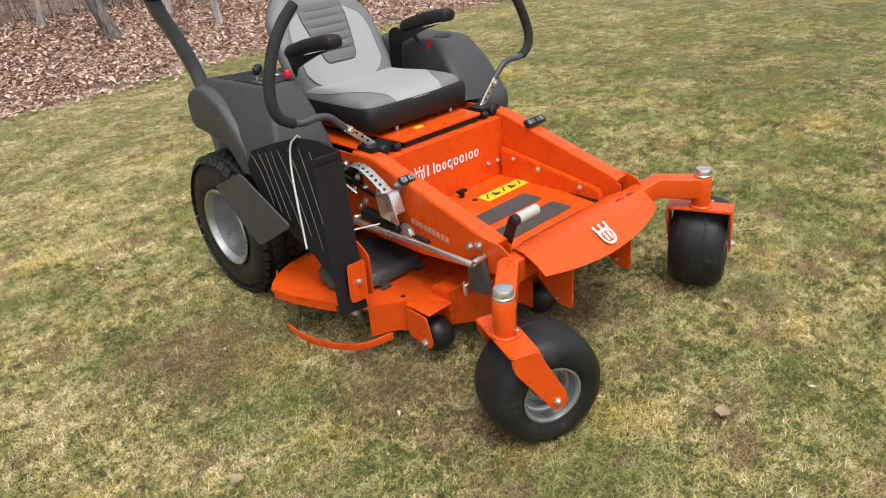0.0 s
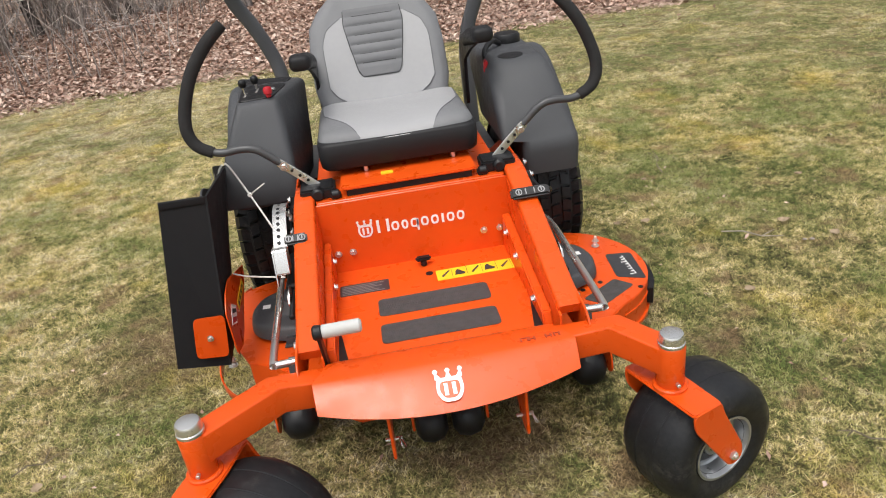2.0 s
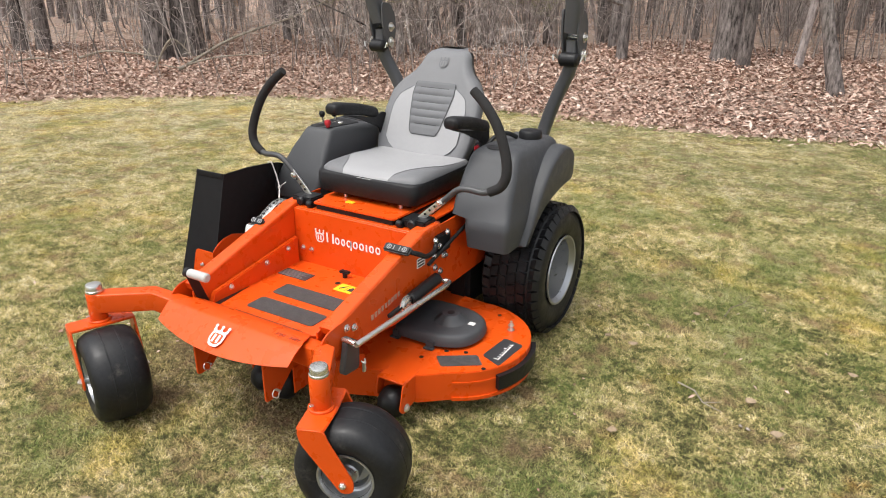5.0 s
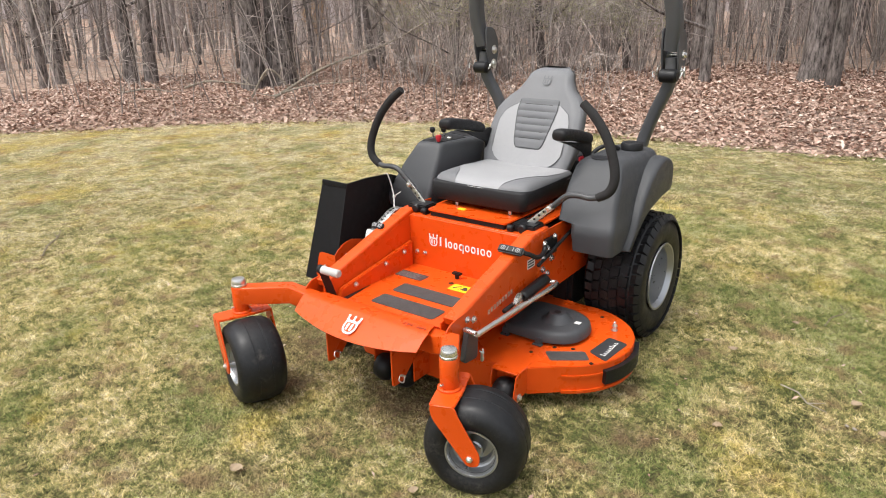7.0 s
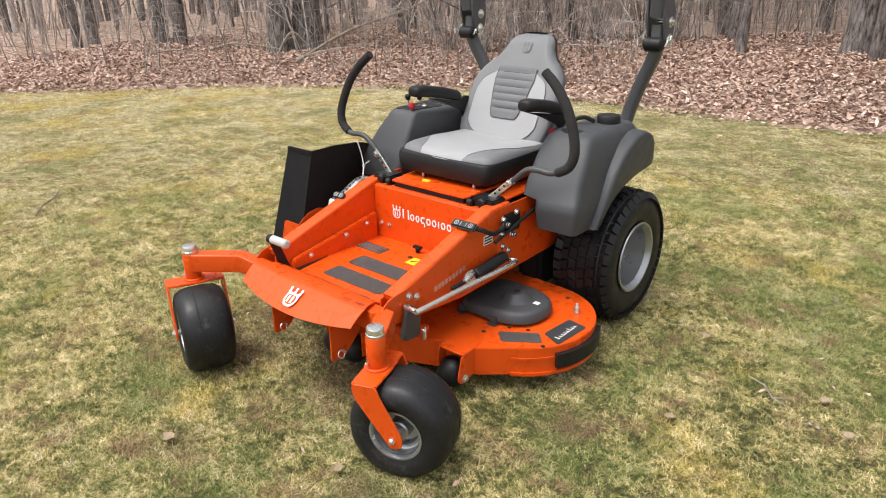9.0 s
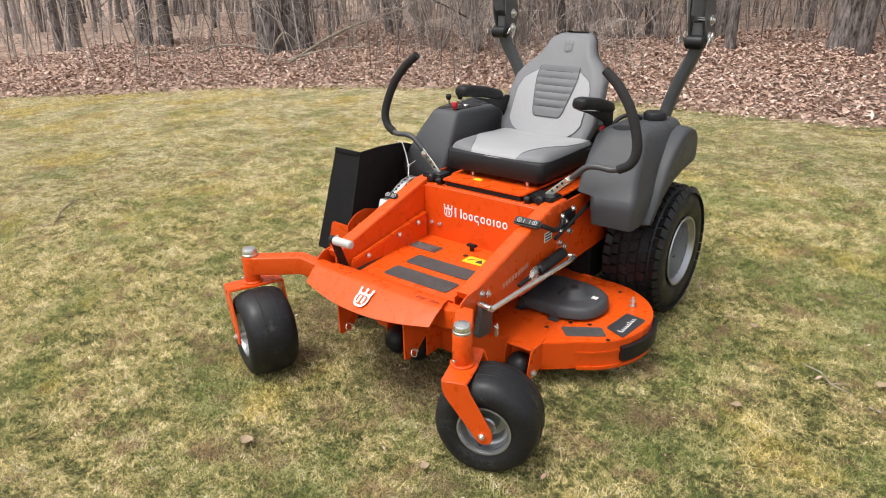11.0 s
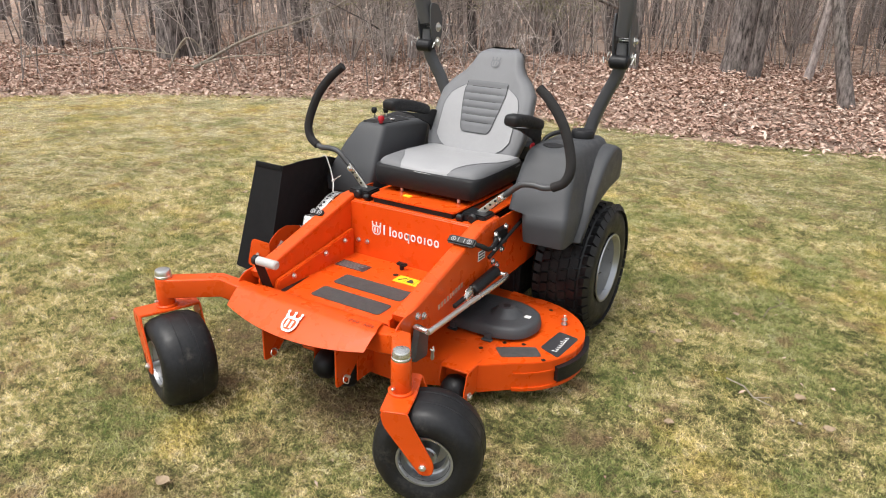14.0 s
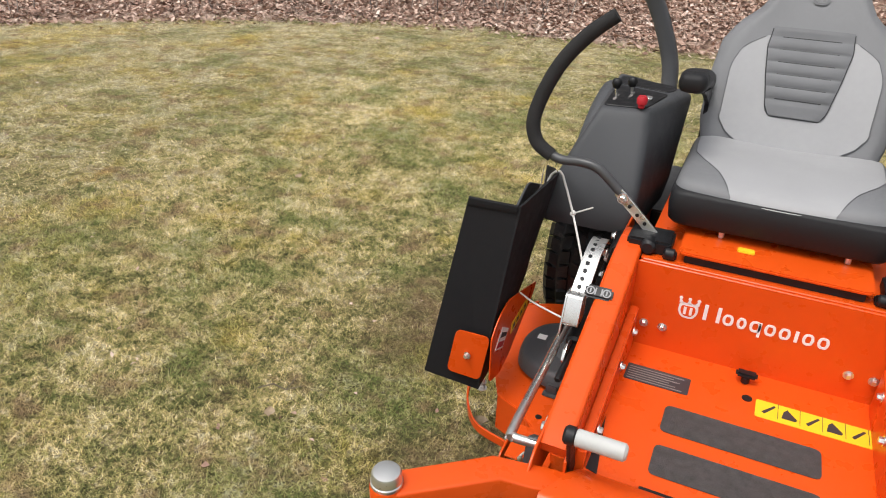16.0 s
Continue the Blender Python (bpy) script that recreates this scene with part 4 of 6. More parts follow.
for s in (-1, 1):
    c = CU + s * 0.455
    cover = part("belt_cover", loft([[(c + s * (x * k), 0.055 + y * k, z) for x, y in rounded([(-0.20, -0.15), (0.03, -0.150), (0.125, -0.10), (0.152, 0.0), (0.125, 0.10), (0.03, 0.150), (-0.20, 0.155)], 0.06)] for z, k in ((0.215, 0.985), (0.217, 1.0), (0.226, 0.995), (0.250, 0.955), (0.258, 0.90), (0.261, 0.80))]), GREY, deck, "dark grey plastic belt cover")
    part("spindle_boss", lathe([(0.075, 0.258), (0.055, 0.268), (0.040, 0.288), (0.035, 0.293), (0.016, 0.294), (0.015, 0.280), (0, 0.280)], 28, (c + s * 0.0, 0.06, 0), (0, 0, 1)), GREY, cover)
    part("boss_hole", lathe([(0, 0.2925), (0.0155, 0.2925), (0.0155, 0.2948), (0, 0.2948)], 18, (c, 0.06, 0), (0, 0, 1)), BLACK, cover)
    for fu, fv in ((-0.005, -0.103), (-0.17 * s, -0.095), (-0.10 * s, 0.19)):
        part("cover_foot", join(box((c + fu - 0.022, fv - 0.012, 0.203), (c + fu + 0.022, fv + 0.012, 0.209), 0.002), box((c + fu - 0.016, fv, 0.205), (c + fu + 0.016, fv + 0.016, 0.235), 0.003)), GREY, cover)
    part("cover_label", box((c + s * 0.09 - 0.013, 0.06, 0.254), (c + s * 0.09 + 0.013, 0.085, 0.2615), 0), WHITE, cover)
    # anti-scalp roller and its bracket
    ru = CU + s * 0.445
    br = part("roller_bracket", join(
        prism(rounded([(-0.27, 0.205), (-0.27, 0.10), (-0.37, 0.075), (-0.395, 0.10), (-0.37, 0.20)], 0.015), "u", ru + s * 0.062 - 0.003, ru + s * 0.062 + 0.003, 0.0015),
        prism(rounded([(-0.27, 0.205), (-0.27, 0.12), (-0.34, 0.10), (-0.375, 0.13), (-0.36, 0.20)], 0.02), "u", ru - s * 0.056 - 0.003, ru - s * 0.056 + 0.003, 0.0015),
        prism([(ru - 0.05, -0.37), (ru + 0.062, -0.37), (ru + 0.062, -0.25), (ru - 0.05, -0.25)], "z", 0.198, 0.205, 0.0015)), ORANGE, deck)
    part("anti_scalp_roller", lathe([(0, -0.05), (0.03, -0.05), (0.052, -0.035), (0.06, -0.012), (0.06, 0.012), (0.052, 0.035), (0.03, 0.05), (0, 0.05)], 28, (ru, -0.345, 0.098), (1, 0, 0)), BLACK, br, "black anti-scalp roller", smooth=60)
    part("roller_bolt", bolt((ru + s * 0.066, -0.355, 0.098), (s, 0, 0), 0.011), ZINC, br)
for u in (-0.02, 0.085):
    part("centre_roller", lathe([(0, -0.045), (0.03, -0.045), (0.052, -0.03), (0.06, 0), (0.052, 0.03), (0.03, 0.045), (0, 0.045)], 28, (u, -0.485, 0.115), (1, 0, 0)), BLACK, deck, "black anti-scalp roller", smooth=60)
for u in (-0.0715, 0.1415):
    part("roller_hanger", box((u - 0.0035, -0.50, 0.10), (u + 0.0035, -0.39, 0.21), 0.002), ORANGE, deck)
part("deck_bumper", skirt(lobe(0.512, -30, 27, 0.332, 14), 0.112, 0.172, 0.020), BLACK, deck, "black plastic deck bumper")
part("grey_plate", prism(rounded([(0.545, -0.135), (0.60, -0.19), (0.73, -0.10), (0.68, -0.045)], 0.012), "z", 0.202, 0.2036, 0), PAD, deck, "dark anti-slip patch")
cc = part("deck_label", prism(rounded([(0.695, -0.035), (0.785, -0.075), (0.80, 0.115), (0.71, 0.13)], 0.014), "z", 0.202, 0.2036, 0), DARKDECAL, deck, "dark label with white lettering marks")
for i, w in enumerate((0.020, 0.008, 0.014, 0.014, 0.010, 0.020, 0.013, 0.010)):
    v0 = -0.035 + i * 0.0175
    part("label_mark", box((0.743 + 0.008 * (w < 0.019), v0, 0.2036), (0.765, v0 + 0.0042, 0.2043), 0), WHITE, cc)
    part("label_mark", box((0.7605, v0 + 0.005, 0.2036), (0.765, v0 + min(w, 0.012), 0.2043), 0), WHITE, cc)
for u, v in ((0.50, -0.17), (0.56, -0.08), (0.63, -0.05), (0.745, -0.12), (0.60, 0.30), (-0.42, -0.2)):
    part("deck_hole", lathe([(0, 0), (0.009, 0), (0.009, 0.0012), (0, 0.0012)], 14, (u, v, 0.202), (0, 0, 1)), BLACK, deck)
for u, v in ((0.70, 0.205), (-0.60, -0.16)):
    part("deck_stud", join(rod((u, v, 0.202), (u, v, 0.245), 0.006, 8), bolt((u, v, 0.204), (0, 0, 1), 0.010), bolt((u, v, 0.224), (0, 0, 1), 0.009)), ZINC, deck)

# lift rods with ends, dampers and chains
for s in (-1, 1):
    ru = CU + s * 0.438
    lift = part("lift_rod", tube([(ru - s * 0.065, -0.525, 0.425), (ru - s * 0.01, -0.528, 0.425), (ru, -0.512, 0.427), (ru + s * 0.004, -0.30, 0.428), (ru + s * 0.008, 0.04, 0.424), (ru - s * 0.03, 0.065, 0.424)], 0.0105, 12, 5), ZINC, mower, "zinc plated deck lift rod")
    part("damper", join(rod((ru - s * 0.035, -0.16, 0.43), (ru - s * 0.035, 0.04, 0.445), 0.024, 16), rod((ru - s * 0.035, -0.30, 0.42), (ru - s * 0.035, -0.16, 0.43), 0.009, 10)), BLACK, lift, "black damper cylinder")
    part("pivot_nut", bolt((ru - s * 0.03, -0.20, 0.425), (s, 0, 0), 0.027), ZINC, lift)
    part("rod_arm", prism(rounded([(-0.565, 0.305), (-0.475, 0.295), (-0.47, 0.40), (-0.53, 0.445)], 0.02), "u", ru - s * 0.050 - 0.012, ru - s * 0.050 + 0.012, 0.003), STEELBLACK, lift)
    for v, z in ((-0.50, 0.455), (-0.46, 0.44), (0.07, 0.47), (0.11, 0.44), (0.06, 0.40), (0.15, 0.50)):
        part("bolt", bolt((CU + s * 0.369, v, z), (s, 0, 0), 0.010), ZINC, lift)
    part("lift_chain", join(*[tube([(ru - s * 0.02, -0.49 + 0.012 * (k % 2), 0.335 - 0.022 * k), (ru - s * 0.01, -0.48, 0.322 - 0.022 * k), (ru - s * 0.02, -0.47, 0.335 - 0.022 * k)], 0.003, 6, 3) for k in range(2)], rod((ru - s * 0.015, -0.482, 0.29), (ru - s * 0.015, -0.482, 0.33), 0.006, 8)), ZINC, lift)

# foot pedals: tilted rubber pads with pale raised marks
def pedal(name, at, wide, deep, tilt, label):
    m = pose(*at, tilt, 0, 0)
    p = part(name, box((-wide / 2, -deep / 2, -0.009), (wide / 2, deep / 2, 0.009), 0.006, m), BLACK, mower, label)
    z0, z1 = 0.0088, 0.0098
    for k in (-1, 1):
        ringm = lathe([(0.0075, z0), (0.0105, z0), (0.0105, z1), (0.0075, z1), (0.0075, z0)], 18, (k * wide * 0.29, 0, 0), (0, 0, 1))
        ringm.transform(m)
        part("pedal_mark", ringm, SEATL, p, "pale raised mark")
        part("pedal_mark", box((k * wide * 0.29 - 0.0018, -0.005, z0), (k * wide * 0.29 + 0.0018, 0.006, z1), 0, m), SEATL, p)
        part("pedal_mark", box((k * wide * 0.11 - 0.0016, -0.009, z0), (k * wide * 0.11 + 0.0016, 0.009, z1), 0, m), SEATL, p)
    return p


park = pedal("brake_pedal", (CU + 0.343, -0.151, 0.620), 0.118, 0.036, 38, "black parking brake pedal pad")
part("pedal_arm", tube([(CU + 0.385, -0.142, 0.616), (CU + 0.41, -0.12, 0.605), (CU + 0.415, -0.06, 0.575), (CU + 0.40, 0.02, 0.57), (CU + 0.385, 0.06, 0.60)], 0.010, 8), BLACK, park)
liftp = pedal("lift_pedal", (CU - 0.36, -0.168, 0.602), 0.066, 0.032, 42, "black deck lift pedal pad")
part("pedal_arm", tube([(CU - 0.36, -0.160, 0.592), (CU - 0.375, -0.12, 0.56), (CU - 0.375, -0.06, 0.50)], 1.0, section=rect_section(0.008, 0.035, 0.2)), ZINC, liftp, "zinc pedal arm")
SU = CU - 0.415
sec = part("height_sector", tube([(SU, 0.095, 0.600), (SU, 0.06, 0.628), (SU, 0.0, 0.628), (SU, -0.06, 0.602), (SU, -0.13, 0.563)], 1.0, section=rect_section(0.042, 0.004, 0.1), k=5), ZINC, mower, "zinc height-of-cut sector with holes")
for i in range(9):
    k = i / 8
    vv = 0.055 - 0.17 * k
    p = Vector((SU - 0.004, vv, float(np.interp(vv, [-0.13, -0.06, 0.0, 0.06], [0.5655, 0.6050, 0.6310, 0.6310]))))
    part("sector_hole", lathe([(0, 0), (0.0055, 0), (0.0055, 0.0022), (0, 0.0022)], 10, p, (0, -0.55 * min(1, 1.4 * k), 1)), BLACK, sec)
part("sector_plate", prism(rounded([(-0.20, 0.465), (-0.10, 0.475), (-0.085, 0.56), (-0.16, 0.575)], 0.015), "u", CU - 0.440, CU - 0.435, 0.001), ZINC, sec)
part("sector_plate", prism(rounded([(-0.19, 0.50), (-0.13, 0.50), (-0.12, 0.565), (-0.16, 0.575)], 0.01), "u", CU - 0.435, CU - 0.396, 0.001), ZINC, sec)

# lift-assist handle with pale grip, standing at the front corner
handle = part("foot_lever", join(prism(rounded([(-0.555, 0.388), (-0.512, 0.388), (-0.573, 0.552), (-0.612, 0.555)], 0.015), "u", -0.262, -0.254, 0.002), rod((-0.27, -0.594, 0.541), (-0.245, -0.594, 0.541), 0.019, 16)), BLACK, mower, "black foot lever")
part("grip", rod((-0.25, -0.594, 0.541), (-0.15, -0.594, 0.542), 0.0175, 20), WHITEGRIP, handle, "pale grey rubber grip")

# seat platform
top = part("seat_platform", prism(rounded([(CU - 0.30, 0.0), (CU + 0.30, 0.0), (CU + 0.30, 0.60), (CU - 0.30, 0.60)], 0.01), "z", 0.622, 0.632, 0.002), ORANGE, mower)
part("seat_plate", prism(rounded([(CU - 0.215, 0.012), (CU + 0.215, 0.012), (CU + 0.225, 0.56), (CU - 0.225, 0.56)], 0.02), "z", 0.655, 0.664, 0.003), ORANGE, top)
part("plate_gap", box((CU - 0.20, 0.022, 0.632), (CU + 0.20, 0.54, 0.655), 0.002), BLACK, top)
for u in (CU - 0.235, CU + 0.235):
    part("hinge_knob", join(rod((u - 0.014, 0.02, 0.648), (u + 0.014, 0.02, 0.648), 0.014, 14), box((u - 0.016, 0.015, 0.632), (u + 0.016, 0.05, 0.646), 0.003)), BLACK, top)
for u in (CU - 0.13, CU + 0.16):
    part("seat_stud", rod((u, 0.14, 0.664), (u, 0.14, 0.69), 0.008, 8), ZINC, top)
part("amber_reflector", box((CU - 0.085, 0.075, 0.664), (CU - 0.045, 0.098, 0.670), 0.002), YELLOW, top)

# seat
SC = 0.030
seat = part("seat_cushion", loft([[(SC + x * k, 0.365 + y * k2, z) for x, y in rounded([(-0.262, -0.255), (0.262, -0.255), (0.258, 0.24), (-0.258, 0.24)], 0.045, 6)] for z, k, k2 in ((0.683, 0.88, 0.88), (0.686, 0.955, 0.955), (0.696, 0.985, 0.985), (0.735, 1.0, 1.0), (0.768, 0.995, 0.99), (0.777, 0.975, 0.965))]), VINYLB, mower, "black vinyl seat base cushion", smooth=60)


def cushion_top(s, t):
    """s across in -1..1, t from front to back in 0..1."""
    hw = 0.258 - 0.028 * max(0, 1 - t / 0.10) ** 2.2 - 0.02 * max(0, (t - 0.9) / 0.1) ** 2
    u = SC + hw * s
    v = 0.115 + 0.49 * t + 0.018 * s * s * (t < 0.5) * (1 - t * 2)
    edge = max(0, 1 - abs(s) ** 9) ** 0.5 * max(0, 1 - abs(2 * t - 1) ** 12) ** 0.5
    z = 0.762 + 0.034 * edge + 0.020 * s * s * edge + 0.012 * edge * math.sin(min(1, t * 1.4) * math.pi) * (1 - 0.5 * s * s) - 0.008 * t
    return Vector((u, v, z))


def fine(a, b, n):
    return [a + (b - a) * i / n for i in range(n + 1)]


edge_t = [0, 0.004, 0.012, 0.03, 0.06, 0.1] + fine(0.15, 0.85, 14) + [0.9, 0.94, 0.97, 0.99, 1.0]


def panel_w(t):
    return float(np.interp(t, [0, 0.08, 0.2, 0.35, 0.5, 0.7, 1.0], [0.50, 0.52, 0.62, 0.80, 0.90, 0.93, 0.93]))


part("seat_centre", patch(cushion_top, lambda t: fine(-panel_w(t), panel_w(t), 16), edge_t), SEATL, seat, "light grey vinyl seat panel", smooth=70)
for s in (-1, 1):
    part("seat_bolster", patch(cushion_top, lambda t: [s * (panel_w(t) + (1 - panel_w(t)) * k) for k in (0, 0.25, 0.5, 0.7, 0.82, 0.9, 0.95, 0.98, 1)], edge_t), SEATM, seat, "mid grey vinyl seat bolster", smooth=70)
for s in (-1, 1):
    part("seam", tube([tuple(cushion_top(s * panel_w(t), t) + Vector((0, 0, 0.0008))) for t in fine(0.01, 0.75, 16)], 0.0013, 6, 2), SEATD, seat)
part("piping", tube([tuple(cushion_top(s, 0.004)) for s in (-0.97, -0.9, -0.6, -0.3, 0, 0.3, 0.6, 0.9, 0.97)], 0.0017, 6, 3), PIPING, seat)

BW_T = [0, 0.06, 0.2, 0.45, 0.6, 0.70, 0.78, 0.86, 0.93, 0.97, 1.0]
BW_W = [0.205, 0.235, 0.252, 0.25, 0.24, 0.205, 0.155, 0.130, 0.118, 0.100, 0.062]


def back_front(s, t, lift=0.0):
    w = float(np.interp(t, BW_T, BW_W))
    z = 0.745 + 0.495 * t
    v = 0.545 + 0.29 * t - 0.02 * math.sin(t * math.pi)
    e = abs(s)
    wing = 0.050 * max(0, e - 0.35) ** 1.6 * (1 - 0.6 * t)
    roll = 0.05 * max(0, e - 0.86) ** 1.4 * 8
    top_roll = 0.06 * max(0, (t - 0.94) / 0.06) ** 2
    return Vector((SC - 0.008 + w * s, v - wing + roll + top_roll - 0.010 - lift * 0.87, z + lift * 0.5))


def back_rear(s, t):
    p = back_front(s, t)
    th = 0.085 * (1 - abs(s) ** 6 * 0.5) * (1 - 0.35 * t)
    return Vector((p.x, 0.545 + 0.29 * t + th, p.z))


bs = [-1, -0.97, -0.92, -0.86, -0.75, -0.6, -0.4, -0.2, 0, 0.2, 0.4, 0.6, 0.75, 0.86, 0.92, 0.97, 1]
bt = fine(0, 0.9, 24) + [0.93, 0.96, 0.98, 1.0]
back = part("seat_back", loft([[back_front(s, t) for s in bs] + [back_rear(s, t) for s in bs[::-1]] for t in bt]), SEATM, mower, "grey vinyl high seat back", smooth=70)
part("back_shell", loft([[back_rear(s * 0.96, t) + Vector((0, 0.004 + k, 0)) for s in bs for k in (0,)] + [back_rear(s * 0.9, t) + Vector((0, 0.022, 0)) for s in bs[::-1]] for t in bt[:-2]]), BLACK, back, smooth=60)


def b_out(t):
    return float(np.interp(t, [0.08, 0.12, 0.2, 0.5, 0.58, 0.64, 0.66], [0.52, 0.68, 0.78, 0.80, 0.74, 0.60, 0.50]))


def b_in(t):
    return float(np.interp(t, [0.24, 0.27, 0.66, 0.8], [0.26, 0.32, 0.50, 0.60]))


lower = lambda s, t: back_front(s, t, 0.004)
part("light_panel", patch(lower, lambda t: fine(-b_out(t), b_out(t), 16), fine(0.08, 0.24, 6)), SEATL, back, "light grey vinyl panel", smooth=70)
for s in (-1, 1):
    part("light_panel", patch(lower, lambda t: [s * (b_in(t) + (b_out(t) - b_in(t)) * k / 8) for k in range(9)], fine(0.24, 0.655, 14)), SEATL, back, "light grey vinyl panel", smooth=70)
for s in (-1, 1):
    part("seam", tube([tuple(back_front(s * b_out(t), t, 0.0045)) for t in fine(0.10, 0.65, 16)], 0.0013, 6, 2), SEATD, back)
def rib_lift(t):
    """Five padded rolls with sewn grooves between them."""
    k = (t - 0.335) / 0.063
    return 0.0065 + (0.006 * abs(math.sin(math.pi * k)) ** 0.6 if 0 <= k <= 5 else 0.0035 * min(1, (-k if k < 0 else k - 5) / 0.5))


part("centre_panel", patch(lambda s, t: back_front(s, t, 0.0065 + (rib_lift(t) - 0.0065) * max(0, 1 - (abs(s) / b_in(t)) ** 8)), lambda t: fine(-b_in(t) * 0.98, b_in(t) * 0.98, 14), fine(0.245, 0.70, 90)), SEATD, back, "darker grey ribbed vinyl panel", smooth=70)
for i in range(6):
    t = 0.335 + i * 0.063
    w = b_in(t) * 0.70
    part("rib_groove", tube([back_front(s * w, t, 0.0062) for s in (-1, -0.5, 0, 0.5, 1)], 0.0022, 6, 3), SEATK, back)
for s in (-1, 1):
    part("panel_stitch", tube([back_front(s * b_in(t) * 0.985, t, 0.0072) for t in fine(0.25, 0.69, 10)], 0.0014, 5, 2), SEATK, back)
badge(back, lambda x, y, k: back_front(x / 0.115, 0.875 + y / 0.57, 0.003 + k), 0.055, SEATD, SEATM)

for s in (-1, 1):
    au = SC + (0.331 if s > 0 else -0.268)
    dv = 0.04 if s > 0 else 0.018
    arm = part("armrest", loft([[(au + x * k, v + dv * (0.56 - v) / 0.34, z + y * k) for x, y in rect_section(0.074, 0.052, 0.45)] for v, z, k in ((0.222, 1.012, 0.5), (0.227, 1.013, 0.80), (0.243, 1.013, 0.97), (0.29, 1.010, 1.04), (0.42, 0.988, 1.04), (0.535, 0.960, 1.0), (0.562, 0.953, 0.75))]), VINYLB, mower, "black vinyl armrest", smooth=60)
    part("armrest_bracket", join(prism(rounded([(0.30, 0.982), (0.54, 0.935), (0.60, 0.955), (0.645, 0.93), (0.655, 0.70), (0.60, 0.70), (0.575, 0.88), (0.42, 0.945)], 0.02), "u", au - s * 0.022 - 0.006, au - s * 0.022 + 0.006, 0.003)), BLACK, arm)

# side pods over the drive wheels
def ring(corners, z, r=0.03, inset=0.0):
    """Four corners in plan, rounded, at height z; inset draws them towards their middle."""
    m = sum((Vector(c) for c in corners), Vector((0, 0))) / 4
    pts = [tuple(Vector(c) + (m - Vector(c)).normalized() * inset * 1.4) for c in corners]
    return [(u, v, z) for u, v in rounded(pts, r, 5)]


def fender(parent, U):
    """The swollen band that climbs from the tank's foot to the rear over the wheel."""
    poly = [(0.335, 0.513), (0.385, 0.513), (0.455, 0.585), (0.56, 0.640), (0.72, 0.668), (0.875, 0.676), (0.905, 0.700), (0.905, 0.795), (0.865, 0.838), (0.78, 0.868), (0.70, 0.862), (0.60, 0.822), (0.50, 0.745), (0.415, 0.640)]
    poly = rounded(poly, 0.05, 4)
    n, out = len(poly), []
    for u, k in ((0.50, 0.90), (0.575, 1.0), (0.640, 1.0), (0.662, 0.985), (0.676, 0.95), (0.684, 0.90), (0.687, 0.82)):
        line = []
        for i, (v, z) in enumerate(poly):
            d = (Vector(poly[(i + 1) % n]) - Vector(poly[i - 1])).normalized()
            q = Vector((v, z)) + Vector((-d.y, d.x)) * (1 - k) * 0.11
            line.append((U(u - 0.045 * max(0, v - 0.45)), q.x, q.y))
        out.append(line)
    return part("fender", loft(out), GREY, parent, smooth=60)


def UL(u):
    return u


def UR(u):
    return 0.11 - u


tank = [([(0.465, 0.218), (0.655, 0.218), (0.655, 0.46), (0.465, 0.56)], 0.515, 0.03, 0.03), ([(0.460, 0.215), (0.660, 0.215), (0.660, 0.46), (0.460, 0.56)], 0.522, 0.03, 0.006), ([(0.458, 0.215), (0.660, 0.215), (0.660, 0.50), (0.458, 0.60)], 0.60, 0.03, 0),
        ([(0.455, 0.220), (0.658, 0.220), (0.658, 0.60), (0.455, 0.64)], 0.645, 0.03, 0), ([(0.388, 0.228), (0.655, 0.228), (0.655, 0.62), (0.388, 0.66)], 0.652, 0.03, 0), ([(0.385, 0.262), (0.645, 0.262), (0.645, 0.70), (0.385, 0.70)], 0.72, 0.035, 0),
        ([(0.385, 0.318), (0.632, 0.318), (0.632, 0.78), (0.385, 0.80)], 0.80, 0.04, 0), ([(0.388, 0.372), (0.612, 0.372), (0.612, 0.82), (0.388, 0.82)], 0.862, 0.04, 0), ([(0.392, 0.388), (0.605, 0.388), (0.605, 0.82), (0.392, 0.82)], 0.882, 0.04, 0.006),
        ([(0.40, 0.40), (0.598, 0.40), (0.598, 0.82), (0.40, 0.82)], 0.893, 0.04, 0.016), ([(0.40, 0.40), (0.598, 0.40), (0.598, 0.82), (0.40, 0.82)], 0.897, 0.04, 0.036)]
pod_l = part("side_pod", loft([ring(c, z, r, i) for c, z, r, i in tank]), GREY, mower, "grey moulded fuel tank and fender over the wheel", smooth=50)
fender(pod_l, UL)
